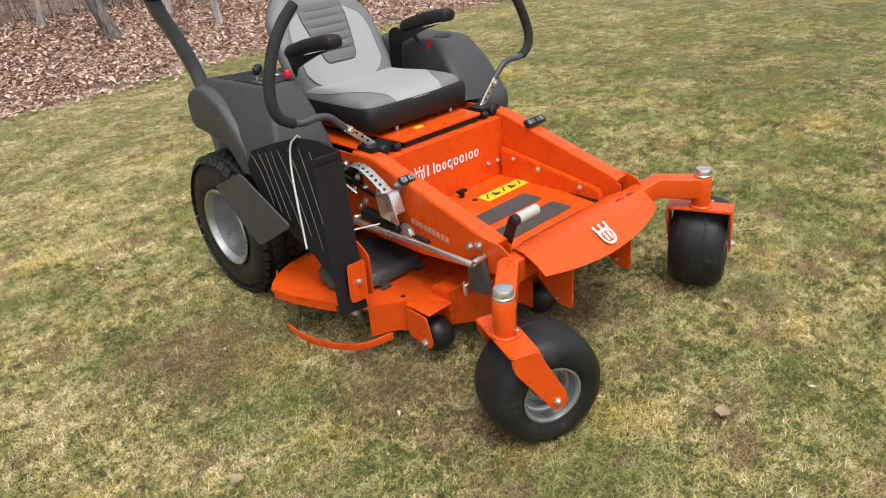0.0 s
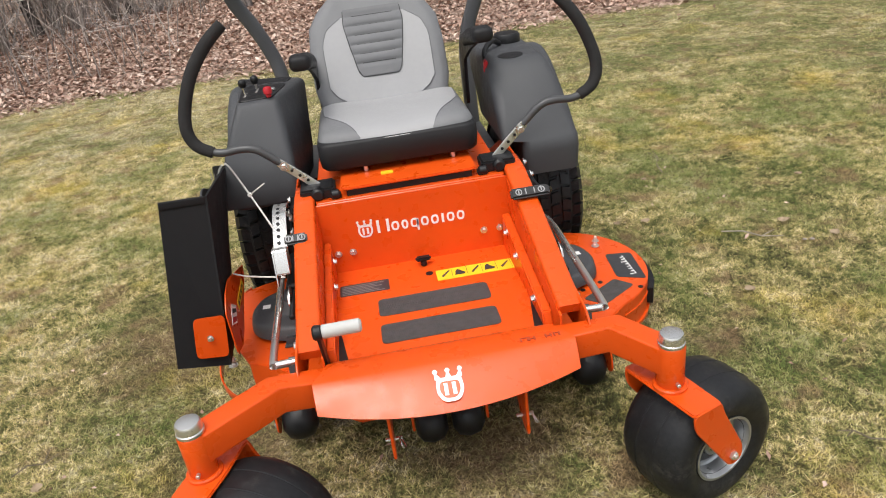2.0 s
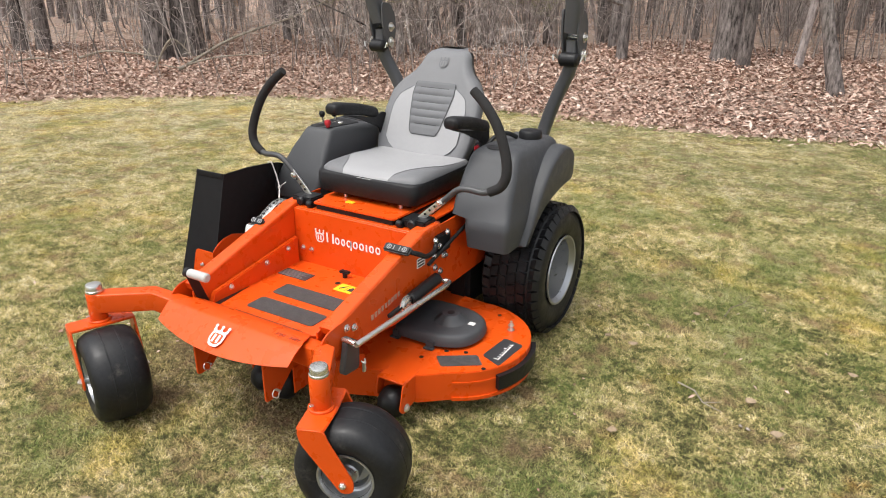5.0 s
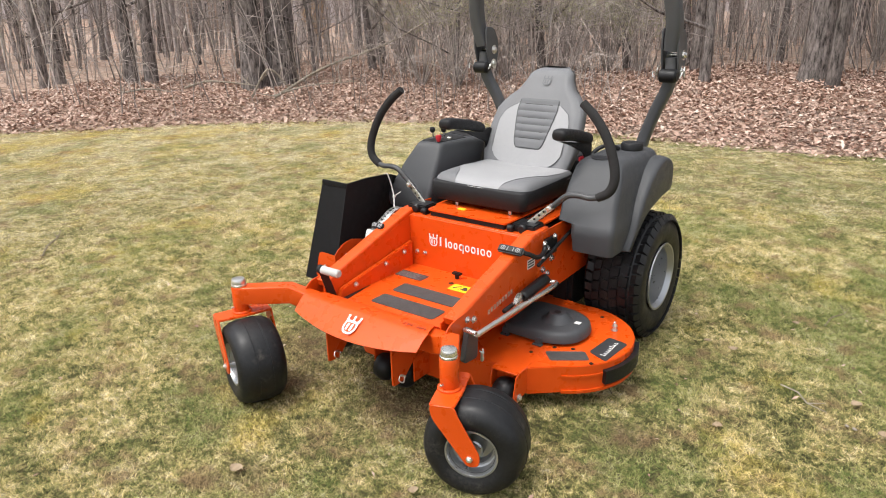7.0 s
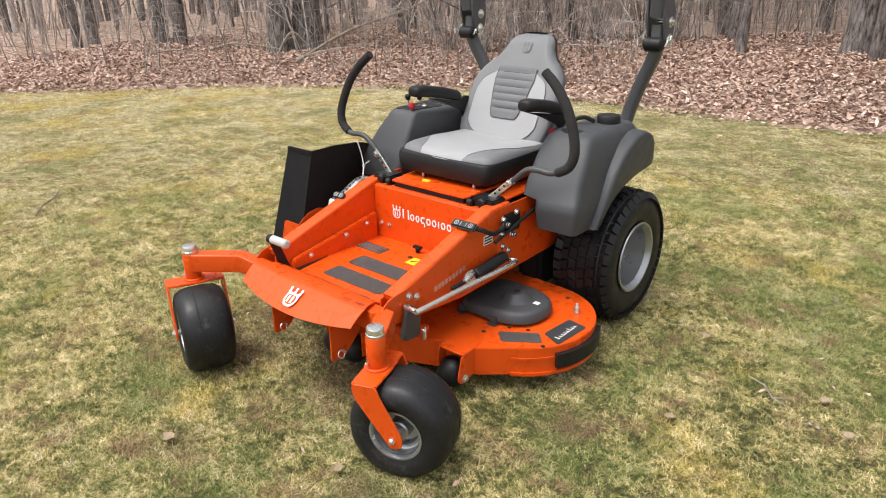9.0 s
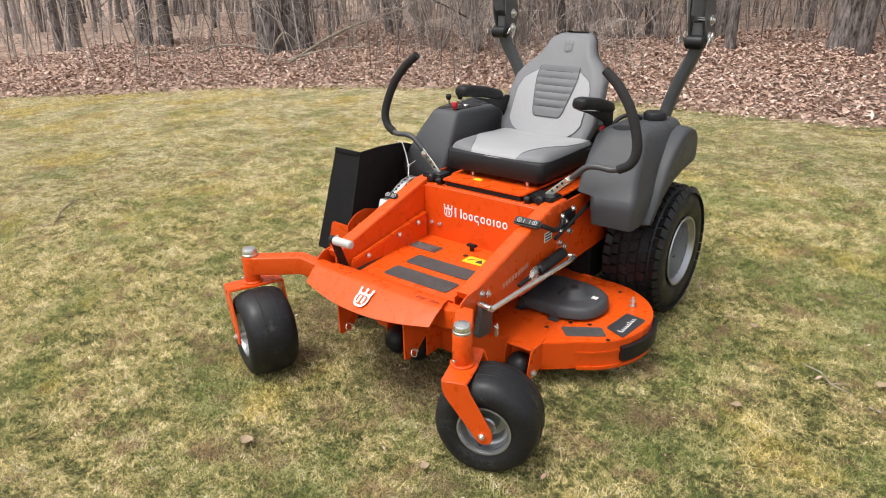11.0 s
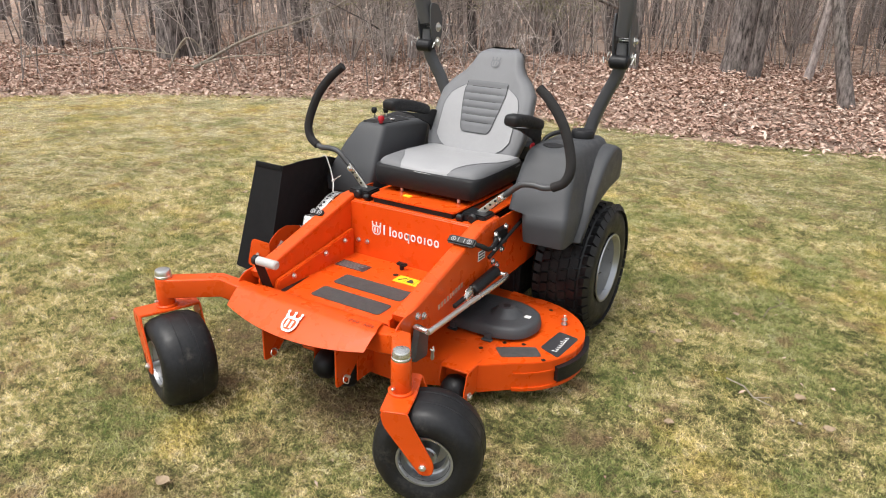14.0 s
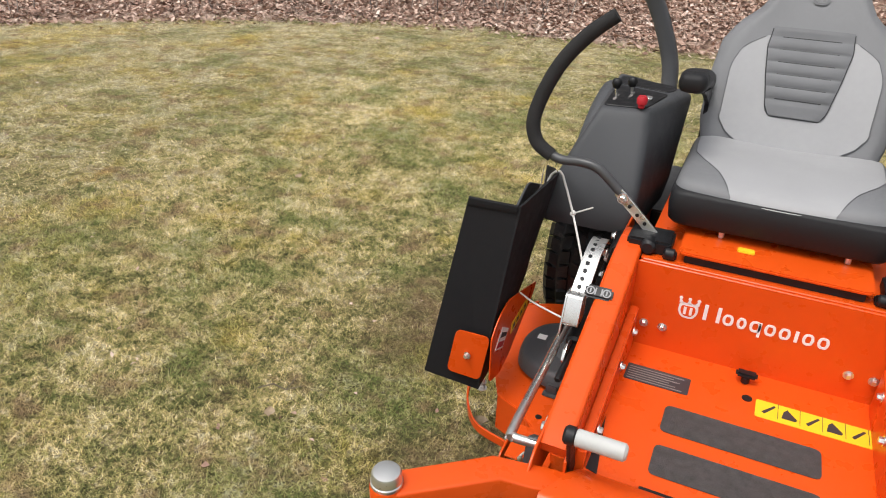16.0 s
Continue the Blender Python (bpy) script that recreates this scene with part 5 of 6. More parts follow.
console = [([(-0.575, 0.215), (-0.325, 0.225), (-0.285, 0.56), (-0.575, 0.50)], 0.565, 0.025, 0.03), ([(-0.585, 0.205), (-0.322, 0.215), (-0.285, 0.56), (-0.585, 0.50)], 0.575, 0.025, 0.004), ([(-0.585, 0.202), (-0.322, 0.214), (-0.28, 0.60), (-0.575, 0.56)], 0.63, 0.025, 0),
           ([(-0.560, 0.235), (-0.326, 0.252), (-0.275, 0.62), (-0.565, 0.66)], 0.71, 0.025, 0), ([(-0.525, 0.282), (-0.336, 0.306), (-0.268, 0.64), (-0.545, 0.74)], 0.80, 0.025, 0), ([(-0.492, 0.325), (-0.345, 0.355), (-0.262, 0.65), (-0.525, 0.78)], 0.868, 0.025, 0),
           ([(-0.488, 0.330), (-0.348, 0.360), (-0.262, 0.655), (-0.522, 0.78)], 0.882, 0.025, 0.004), ([(-0.488, 0.330), (-0.348, 0.360), (-0.262, 0.655), (-0.522, 0.78)], 0.891, 0.025, 0.014), ([(-0.488, 0.330), (-0.348, 0.360), (-0.262, 0.655), (-0.522, 0.78)], 0.893, 0.025, 0.03)]
pod_r = part("side_pod", loft([ring(c, z, r, i) for c, z, r, i in console]), GREY, mower, "grey moulded control console and fender over the wheel", smooth=50)
fender(pod_r, UR)
oval = part("oval_recess", lathe([(0, 0), (0.040, 0), (0.042, -0.004)], 32, (0, 0, 0), (0, 0, 1)), BLACK, pod_l, "dark oval badge")
oval.matrix_local = pose(0.484, 0.452, 0.8985, 3, 0, 0) @ Matrix.Diagonal((1.15, 0.85, 1, 1))
part("fuel_cap", lathe([(0, 0.885), (0.050, 0.885), (0.052, 0.895), (0.052, 0.922), (0.046, 0.930), (0, 0.932)], 24, (0.525, 0.695, 0), (0, 0, 1)), BLACK, pod_l, "black ribbed fuel cap")
part("fuel_hose", tube([(0.40, 0.50, 0.86), (0.41, 0.55, 0.905), (0.45, 0.60, 0.925), (0.485, 0.64, 0.905)], 0.010, 8), BLACK, pod_l)
part("belt_buckle", join(box((0.384, 0.425, 0.868), (0.396, 0.462, 0.896), 0.005), rod((0.39, 0.455, 0.85), (0.39, 0.45, 0.875), 0.007, 10)), RED, pod_l, "red belt buckle")

panel = part("control_panel", prism(rounded([(-0.478, 0.365), (-0.362, 0.385), (-0.325, 0.56), (-0.49, 0.60)], 0.02), "z", 0.890, 0.8965, 0.002), BLACK, pod_r, "black control panel")
part("cup_recess", prism(rounded([(-0.495, 0.62), (-0.325, 0.585), (-0.31, 0.66), (-0.50, 0.72)], 0.03), "z", 0.890, 0.8955, 0.001), BLACK, pod_r)
for u, v, h in ((-0.461, 0.452, 0.036), (-0.425, 0.50, 0.034)):
    lev = part("throttle_lever", rod((u, v, 0.895), (u - 0.002, v - 0.006, 0.895 + h), 0.0045, 8), ZINC, panel)
    part("knob", lathe([(0, -0.017), (0.010, -0.014), (0.015, 0), (0.012, 0.012), (0, 0.016)], 16, (u - 0.002, v - 0.006, 0.895 + h + 0.008), (0, 0, 1)), BLACK, lev, smooth=60)
    part("lever_slot", box((u - 0.004, v - 0.03, 0.8965), (u + 0.004, v + 0.03, 0.8975), 0), GREYDECAL, panel)
part("blade_switch", join(rod((-0.374, 0.380, 0.895), (-0.374, 0.380, 0.908), 0.010, 14), lathe([(0, 0.908), (0.0145, 0.908), (0.0155, 0.923), (0.011, 0.930), (0, 0.930)], 18, (-0.374, 0.380, 0), (0, 0, 1))), RED, panel, "red blade switch knob")
part("ignition", rod((-0.372, 0.47, 0.896), (-0.372, 0.47, 0.906), 0.014, 14), ZINC, panel)

# steering levers
for s in (-1, 1):
    def L(u, v, z):
        return (CU + s * u, v, z)
    base = part("lever_mount", join(box(tuple(min(a, b) for a, b in zip(L(0.235, 0.03, 0.632), L(0.345, 0.12, 0.668))), tuple(max(a, b) for a, b in zip(L(0.235, 0.03, 0.632), L(0.345, 0.12, 0.668))), 0.006),
                                    rod(L(0.29, 0.015, 0.652), L(0.29, 0.06, 0.652), 0.020, 14)), BLACK, mower, "black lever pivot mount")
    part("lever_plate", tube([L(0.285, 0.085, 0.655), L(0.335, 0.092, 0.70), L(0.395, 0.098, 0.752)], 1.0, section=rect_section(0.026, 0.007, 0.2), k=3, up=(0, 1, 0)), ZINC, base, "zinc lever plate with holes")
    for k in range(4):
        p = Vector(L(0.315 + 0.022 * k, 0.084, 0.685 + 0.0195 * k))
        part("plate_hole", lathe([(0, 0), (0.005, 0), (0.005, 0.002), (0, 0.002)], 10, p, (0, -1, 0)), BLACK, base)
    part("lever_bolt", bolt(L(0.38, 0.088, 0.74), (0, -1, 0), 0.010), ZINC, base)
    lever = part("steering_lever", tube([L(0.33, 0.105, 0.69), L(0.40, 0.104, 0.757), L(0.455, 0.102, 0.803), L(0.505, 0.104, 0.812), L(0.56, 0.108, 0.808), L(0.615, 0.115, 0.825)], 0.0125, 12, 6), STEELBLACK, mower, "black steel steering lever")
    part("lever_grip", tube([L(0.585, 0.112, 0.812), L(0.63, 0.118, 0.84), L(0.648, 0.124, 0.89), L(0.635, 0.135, 0.96), L(0.595, 0.148, 1.05), L(0.535, 0.162, 1.125), L(0.475, 0.172, 1.175)], [0.018, 0.019, 0.0195, 0.0195, 0.0195, 0.0195, 0.018], 14, 6), FOAM, lever, "black foam lever grip")

# roll bar
RB = 0.012
frame_rops = part("roll_bar", tube([(RB - 0.545, 1.035, 1.33), (RB - 0.562, 1.0, 1.46), (RB - 0.545, 0.965, 1.62), (RB - 0.487, 0.90, 1.89), (RB - 0.452, 0.87, 2.01), (RB - 0.41, 0.855, 2.085), (RB - 0.32, 0.85, 2.122), (RB, 0.85, 2.128),
                                   (RB + 0.31, 0.85, 2.122), (RB + 0.395, 0.855, 2.085), (RB + 0.44, 0.87, 2.01), (RB + 0.477, 0.90, 1.89), (RB + 0.537, 0.965, 1.62), (RB + 0.558, 1.0, 1.46), (RB + 0.545, 1.035, 1.33)], 1.0, section=rect_section(0.070, 0.072, 0.28), k=5, up=(0, 1, 0)), ROLLBAR, mower, "black folding roll bar hoop", smooth=50)
label_m = Matrix.Translation((RB - 0.512, 0.884, 1.80)) @ Matrix.Rotation(radians(12), 4, "Y") @ Matrix.Rotation(radians(13), 4, "X")
part("roll_bar_label", box((-0.011, -0.0035, -0.058), (0.011, 0.0015, 0.058), 0, label_m), WHITE, frame_rops, "white label")
for s in (-1, 1):
    leg = part("roll_bar_leg", tube([(RB + s * 0.40, 1.02, 0.40), (RB + s * 0.40, 1.05, 0.62), (RB + s * 0.405, 1.08, 0.80), (RB + s * 0.425, 1.09, 0.90), (RB + s * 0.475, 1.08, 1.03), (RB + s * 0.525, 1.06, 1.13), (RB + s * 0.545, 1.05, 1.20), (RB + s * 0.545, 1.048, 1.29)], 1.0, section=rect_section(0.058, 0.058, 0.35), k=5, up=(0, 1, 0)), ROLLBAR, mower, "black roll bar leg", smooth=50)
    c = RB + s * 0.545
    ear = rounded([(0.995, 1.43), (1.075, 1.42), (1.118, 1.36), (1.122, 1.27), (1.095, 1.205), (1.045, 1.195), (1.02, 1.25), (1.0, 1.315)], 0.028)
    hinge = part("roll_bar_hinge", join(*[prism(ear, "u", c + k - 0.0045, c + k + 0.0045, 0.002) for k in (-0.0395, 0.0395)]), ROLLBAR, leg)
    part("hinge_barrel", join(rod((c - 0.046, 1.014, 1.205), (c + 0.046, 1.014, 1.205), 0.032, 22), box((c - 0.034, 1.01, 1.180), (c + 0.034, 1.06, 1.232), 0.006)), BLACK, hinge, "black rubber hinge stop", smooth=40)
    for v, z in ((1.075, 1.30), (1.07, 1.225)):
        part("hinge_pin", join(rod((c - 0.062, v, z), (c + 0.062, v, z), 0.011, 12), bolt((c + 0.044, v, z), (1, 0, 0), 0.017), bolt((c - 0.044, v, z), (-1, 0, 0), 0.017)), ZINC, hinge, "zinc hinge pin")
    for k in (-1, 1):
        part("hairpin_clip", tube([(c + k * 0.058, 1.07, 1.225), (c + k * 0.064, 1.05, 1.245), (c + k * 0.066, 1.035, 1.225), (c + k * 0.064, 1.05, 1.198), (c + k * 0.058, 1.075, 1.215)], 0.003, 6, 5), ZINC, hinge)
        part("wire_loop", tube([(c + k * 0.056, 1.02, 1.205), (c + k * 0.072, 0.995, 1.225), (c + k * 0.066, 0.985, 1.20)], 0.0035, 6, 4), ZINC, hinge)
# rear frame and engine deck behind the seat
part("rear_frame", join(box((CU - 0.40, 0.60, 0.40), (CU + 0.40, 1.05, 0.50), 0.006), box((CU - 0.33, 0.10, 0.345), (CU + 0.33, 0.62, 0.40), 0.006)), STEELBLACK, mower)
part("hydro_unit", join(box((CU - 0.30, 0.20, 0.40), (CU + 0.30, 0.60, 0.60), 0.02), rod((CU - 0.42, 0.70, 0.272), (CU + 0.42, 0.70, 0.272), 0.05, 20)), BLACK, mower)
for s in (-1, 1):
    part("drive_unit", join(box((CU + s * 0.300 - 0.055, 0.38, 0.15), (CU + s * 0.300 + 0.055, 0.60, 0.45), 0.02), rod((CU + s * 0.270, 0.49, 0.15), (CU + s * 0.270, 0.49, 0.47), 0.085, 20), rod((CU + s * 0.37, 0.60, 0.285), (CU + s * 0.41, 0.70, 0.285), 0.06, 18)), BLACK, mower)
engine = part("engine", join(box((CU - 0.25, 0.72, 0.50), (CU + 0.25, 1.10, 0.70), 0.03), rod((CU, 0.90, 0.70), (CU, 0.90, 0.80), 0.17, 32)), BLACK, mower)
for s in (-1, 1):
    part("linkage", join(box((CU + s * 0.375 - 0.010, 0.07, 0.525), (CU + s * 0.375 + 0.010, 0.17, 0.605), 0.004), rod((CU + s * 0.395, -0.02, 0.52), (CU + s * 0.395, 0.30, 0.60), 0.008, 8)), BLACK, mower)
    for v, z in ((0.04, 0.60), (0.07, 0.57), (0.03, 0.54), (0.10, 0.52), (0.13, 0.61)):
        part("bolt", bolt((CU + s * 0.390, v, z), (s, 0, 0), 0.009), ZINC, mower)
    st = part("side_sticker", box((CU + s * 0.3685 - 0.0006, -0.06, 0.51), (CU + s * 0.3685 + 0.0006, 0.0, 0.55), 0), WHITE, mower, "small white and dark sticker")
    for k in range(3):
        part("sticker_bar", box((CU + s * 0.3695 - 0.0006, -0.055, 0.515 + 0.012 * k), (CU + s * 0.3695 + 0.0006, -0.008, 0.521 + 0.012 * k), 0), DARKDECAL, st)

# discharge deflector, folded up and tied with cord
def sheet(pts, th):
    bm = bmesh.new()
    vs_ = [bm.verts.new(p) for p in pts]
    f = bm.faces.new(vs_)
    bmesh.ops.recalc_face_normals(bm, faces=[f])
    bmesh.ops.solidify(bm, geom=[f], thickness=th)
    return bm


defl = part("discharge_deflector", sheet([(-0.664, -0.162, 0.776), (-0.545, -0.128, 0.762), (-0.594, -0.220, 0.248), (-0.725, -0.270, 0.298)], 0.006), RUBBERFLAP, mower, "black rubber discharge deflector, tied upright", smooth=0)
PANEL_TOP = [(-0.545, -0.128, 0.762), (-0.532, 0.0, 0.767), (-0.530, 0.135, 0.757), (-0.565, 0.22, 0.735), (-0.592, 0.25, 0.725), (-0.610, 0.32, 0.70), (-0.620, 0.355, 0.645)]
PANEL_LOW = [(-0.594, -0.220, 0.248), (-0.594, -0.07, 0.27), (-0.598, 0.04, 0.36), (-0.602, 0.15, 0.41), (-0.61, 0.23, 0.465), (-0.618, 0.29, 0.53), (-0.622, 0.345, 0.61)]


def panel_point(s, w, lift=0.0):
    """On the long panel: s along it in 0..6, w from its top edge to its low one."""
    a = Vector([float(np.interp(s, range(7), [p[i] for p in PANEL_TOP])) for i in range(3)])
    b = Vector([float(np.interp(s, range(7), [p[i] for p in PANEL_LOW])) for i in range(3)])
    return a.lerp(b, w) + Vector((-lift, 0, 0))


bm = bmesh.new()
cols = [[bm.verts.new(panel_point(i * 0.25, j / 8)) for j in range(9)] for i in range(25)]
for p, q in zip(cols, cols[1:]):
    for j in range(8):
        bm.faces.new((p[j], q[j], q[j + 1], p[j + 1]))
bmesh.ops.recalc_face_normals(bm, faces=bm.faces)
bmesh.ops.solidify(bm, geom=bm.faces[:], thickness=0.006)
part("deflector_panel", bm, RUBBERFLAP, defl, smooth=40)
part("top_hem", tube([(-0.664, -0.164, 0.766), (-0.549, -0.131, 0.753)], 1.0, section=rect_section(0.010, 0.022, 0.3), k=1), RUBBERFLAP, defl)
for i in range(9):
    s0 = 0.9 + 0.5 * i
    part("moulded_line", tube([panel_point(max(0.2, s0 - 1.0 * k), 0.08 + 0.72 * k, 0.009) for k in (0, 0.25, 0.5, 0.75, 1)], 0.0009, 5, 3), GREYDECAL, defl)
part("lower_flap", prism(rounded([(0.56, 0.53), (0.33, 0.63), (0.04, 0.50), (0.29, 0.355)], 0.03), "u", -0.672, -0.664, 0.002), GREY, defl, "dark grey plastic flap")
def bracket_point(a, b):
    """Across and down the hinge bracket, both 0..1."""
    tl, tr, br, bl = Vector((-0.652, -0.234, 0.432)), Vector((-0.566, -0.212, 0.418)), Vector((-0.583, -0.227, 0.285)), Vector((-0.668, -0.254, 0.310))
    return tuple(tl.lerp(tr, a).lerp(bl.lerp(br, a), b))


brk = part("deflector_bracket", sheet([bracket_point(a, b) for a, b in rounded([(0, 0), (1, 0), (1, 1), (0, 1)], 0.16, 4)], 0.004), ORANGE, mower, "orange deflector hinge bracket", smooth=0)
part("bracket_bolt", bolt((-0.617, -0.236, 0.362), (-0.3, -0.95, 0), 0.007), ZINC, brk)
arc = [(-0.222, 0.285), (-0.226, 0.425), (-0.199, 0.449), (-0.160, 0.470), (-0.105, 0.478), (0.003, 0.446), (0.135, 0.406), (0.11, 0.375), (0.02, 0.335), (-0.08, 0.28), (-0.15, 0.262)]
part("bracket_cheek", prism(rounded(arc, 0.012), "u", -0.560, -0.556, 0.001), ORANGE, brk)
stk = part("danger_sticker", prism([(-0.20, 0.372), (-0.142, 0.345), (-0.099, 0.383), (-0.150, 0.418)], "u", -0.556, -0.5548, 0), WHITE, brk, "worn white and red danger sticker")
part("sticker_bar", prism([(-0.19, 0.373), (-0.142, 0.352), (-0.130, 0.362), (-0.175, 0.385)], "u", -0.5548, -0.5542, 0), RED, stk)
part("sticker_bar", prism([(-0.165, 0.392), (-0.120, 0.371), (-0.112, 0.379), (-0.152, 0.402)], "u", -0.5548, -0.5542, 0), DARKDECAL, stk)
ylw = part("warning_strip", prism([(-0.078, 0.350), (0.059, 0.366), (0.056, 0.394), (-0.074, 0.380)], "u", -0.556, -0.5548, 0), YELLOW, brk, "scuffed yellow warning strip")
for i in range(4):
    part("strip_mark", prism([(-0.066 + 0.03 * i, 0.360 + 0.0035 * i), (-0.048 + 0.03 * i, 0.362 + 0.0035 * i), (-0.05 + 0.03 * i, 0.374 + 0.0035 * i), (-0.062 + 0.03 * i, 0.372 + 0.0035 * i)], "u", -0.5548, -0.5542, 0), DARKDECAL, ylw)
cord = part("tie_cord", tube([(-0.528, 0.14, 0.760), (-0.515, 0.14, 0.752), (-0.472, 0.130, 0.650), (-0.412, 0.045, 0.560), (-0.398, 0.02, 0.535)], 0.0032, 8, 2), CORD, mower, "white tie cord")
part("cord_outside", tube([panel_point(2.0, -0.01, 0.004), panel_point(2.2, 0.05, 0.012), panel_point(2.35, 0.25, 0.011), panel_point(2.35, 0.55, 0.010), panel_point(2.25, 0.97, 0.010)], 0.0036, 8, 5), CORD, cord)
part("cord_tail", tube([(-0.472, 0.130, 0.650), (-0.445, 0.12, 0.668), (-0.416, 0.115, 0.686)], 0.0025, 6, 3), CORD, cord)
part("knot", rod((-0.477, 0.13, 0.645), (-0.467, 0.13, 0.655), 0.007, 8), CORD, cord)
part("cord_cross", tube([(-0.556, -0.02, 0.452), (-0.50, -0.045, 0.445), (-0.39, -0.08, 0.44)], 0.0028, 6, 4), CORD, cord)

# ---- the woods ----
def grow(rng, height_m, r0, lean=(0.0, 0.0), limbs=9, first=0.25, sides=10, fork=3):
    """A bare tree: the trunk with its limbs, and the twigs, as two soups, standing on z = 0."""
    trunk, twigs = Soup(), Soup()
    k = 34 if r0 > 0.15 else 12
    knob = 0.07 if r0 > 0.15 else 0.0
    pts, rad = [], []
    wob = Vector((rng.uniform(-1, 1), rng.uniform(-1, 1), 0)) * (0.004 if r0 > 0.15 else 0.02) * height_m
    for i in range(k + 1):
        t = i / k
        pts.append(Vector((lean[0] * t * height_m, lean[1] * t * height_m, t * height_m - 0.15)) + wob * math.sin(t * 5 + rng.random() * 0.4))
        rad.append(r0 * (1 - 0.85 * t) * (1 + 0.3 * max(0, 1 - t * 12 / 0.7)) * (1 + rng.uniform(-knob, knob)))
        pts[-1] += Vector((rng.uniform(-knob, knob), rng.uniform(-knob, knob), 0)) * r0 * 1.5
    trunk.tube(pts, rad, sides)
    for j in range(limbs):
        t = first + (0.97 - first) * (j + rng.random()) / limbs
        i = min(int(t * k), k - 1)
        p = pts[i].lerp(pts[i + 1], t * k - i)
        az, up = rng.uniform(0, 2 * math.pi), rng.uniform(-0.1, 0.9)
        ln = height_m * (1.05 - t) * rng.uniform(0.12, 0.34)
        d = Vector((math.cos(az), math.sin(az), up)).normalized()
        q, lr = [p], [min(rad[i] * 0.34, 0.018 + 0.1 * rad[i])]
        for m in range(1, 6):
            d = (d + Vector((rng.uniform(-0.25, 0.25), rng.uniform(-0.25, 0.25), rng.uniform(-0.1, 0.25)))).normalized()
            q.append(q[-1] + d * ln / 5)
            lr.append(lr[0] * (1 - m / 5.6))
        trunk.tube(q, lr, max(4, sides // 2))
        for m in range(1, 6):
            for _ in range(fork):
                e = (d * 0.6 + Vector((rng.uniform(-1, 1), rng.uniform(-1, 1), rng.uniform(-0.3, 0.9)))).normalized()
                g = q[m] if m < 6 else q[-1]
                l2 = ln * rng.uniform(0.15, 0.4)
                a, b = g + e * l2 * 0.5, g + (e + Vector((rng.uniform(-0.3, 0.3), rng.uniform(-0.3, 0.3), 0.1))) * l2
                twigs.tube([g, a, b], [max(0.006, lr[m] * 0.5), max(0.005, lr[m] * 0.3), 0.003], 3)
                for _ in range(2):
                    f = (e + Vector((rng.uniform(-1, 1), rng.uniform(-1, 1), rng.uniform(-0.4, 0.8)))).normalized()
                    twigs.tube([a, a + f * l2 * 0.45], [max(0.0045, lr[m] * 0.22), 0.0025], 3)
    return trunk, twigs


def tree_thing(trunk, twigs, label, bark=None):
    t = tagged(new("bare_tree"), label, "tree", "trees at the wood's edge")
    trunk.make("trunk", bark or BARK, t)
    twigs.make("crown", TWIG, t)
    return t


def place(u, v, rot=0.0, s=1.0):
    x, y = u + MX, v + MY
    return pose(x, y, float(height(np.float64(x), np.float64(y))) - 0.03, 0, 0, rot) @ Matrix.Diagonal((s, s, s, 1))


def put(ob, u, v, rot=0.0, s=1.0):
    m = place(u, v, rot, 1.0)
    ob.matrix_world = m
    ob.scale = (s, s, s)
    return ob


wr = random.Random(11)
# named trees, as they stand along the edge
named = []
for u, v, h, r, lean, limbs, first, lab in (
        (-8.27, 5.52, 15, 0.205, (0.0, 0.0), 16, 0.08, "thick grey oak trunk, one of a close pair"),
        (-8.10, 6.0, 16, 0.24, (0.004, 0.0), 18, 0.08, "thick grey oak trunk with dead branch stubs"),
        (-0.12, 8.75, 17, 0.175, (0.05, 0.02), 18, 0.10, "stout grey oak with a rugged trunk"),
        (1.475, 7.2, 10, 0.081, (-0.32, 0.0), 9, 0.2, "slim leaning tree with dark bark"),
        (-5.1, 7.9, 13, 0.075, (0.0, 0.0), 10, 0.2, "slim straight grey tree"),
        (-8.9, 9.6, 13, 0.085, (0.0, 0.01), 10, 0.2, "slim straight grey tree"),
        (-2.05, 9.6, 14, 0.085, (-0.02, 0.0), 10, 0.16, "slim straight grey tree"),
        (-10.3, 4.8, 12, 0.11, (0.03, 0.0), 9, 0.2, "grey tree with a slightly bowed trunk"),
        (0.9, 8.2, 9, 0.05, (0.08, 0.0), 7, 0.2, "thin leaning young tree"),
        (2.4, 8.0, 12, 0.075, (0.05, 0.0), 9, 0.2, "slim grey tree among the brush"),
        (2.9, 7.3, 8, 0.05, (-0.06, 0.0), 7, 0.2, "thin young tree with grey bark")):
    named.append(put(tree_thing(*grow(wr, h, r, lean, limbs, first, 14 if r > 0.19 else 9), lab, BARK if r > 0.08 else BARKTHIN), u, v))

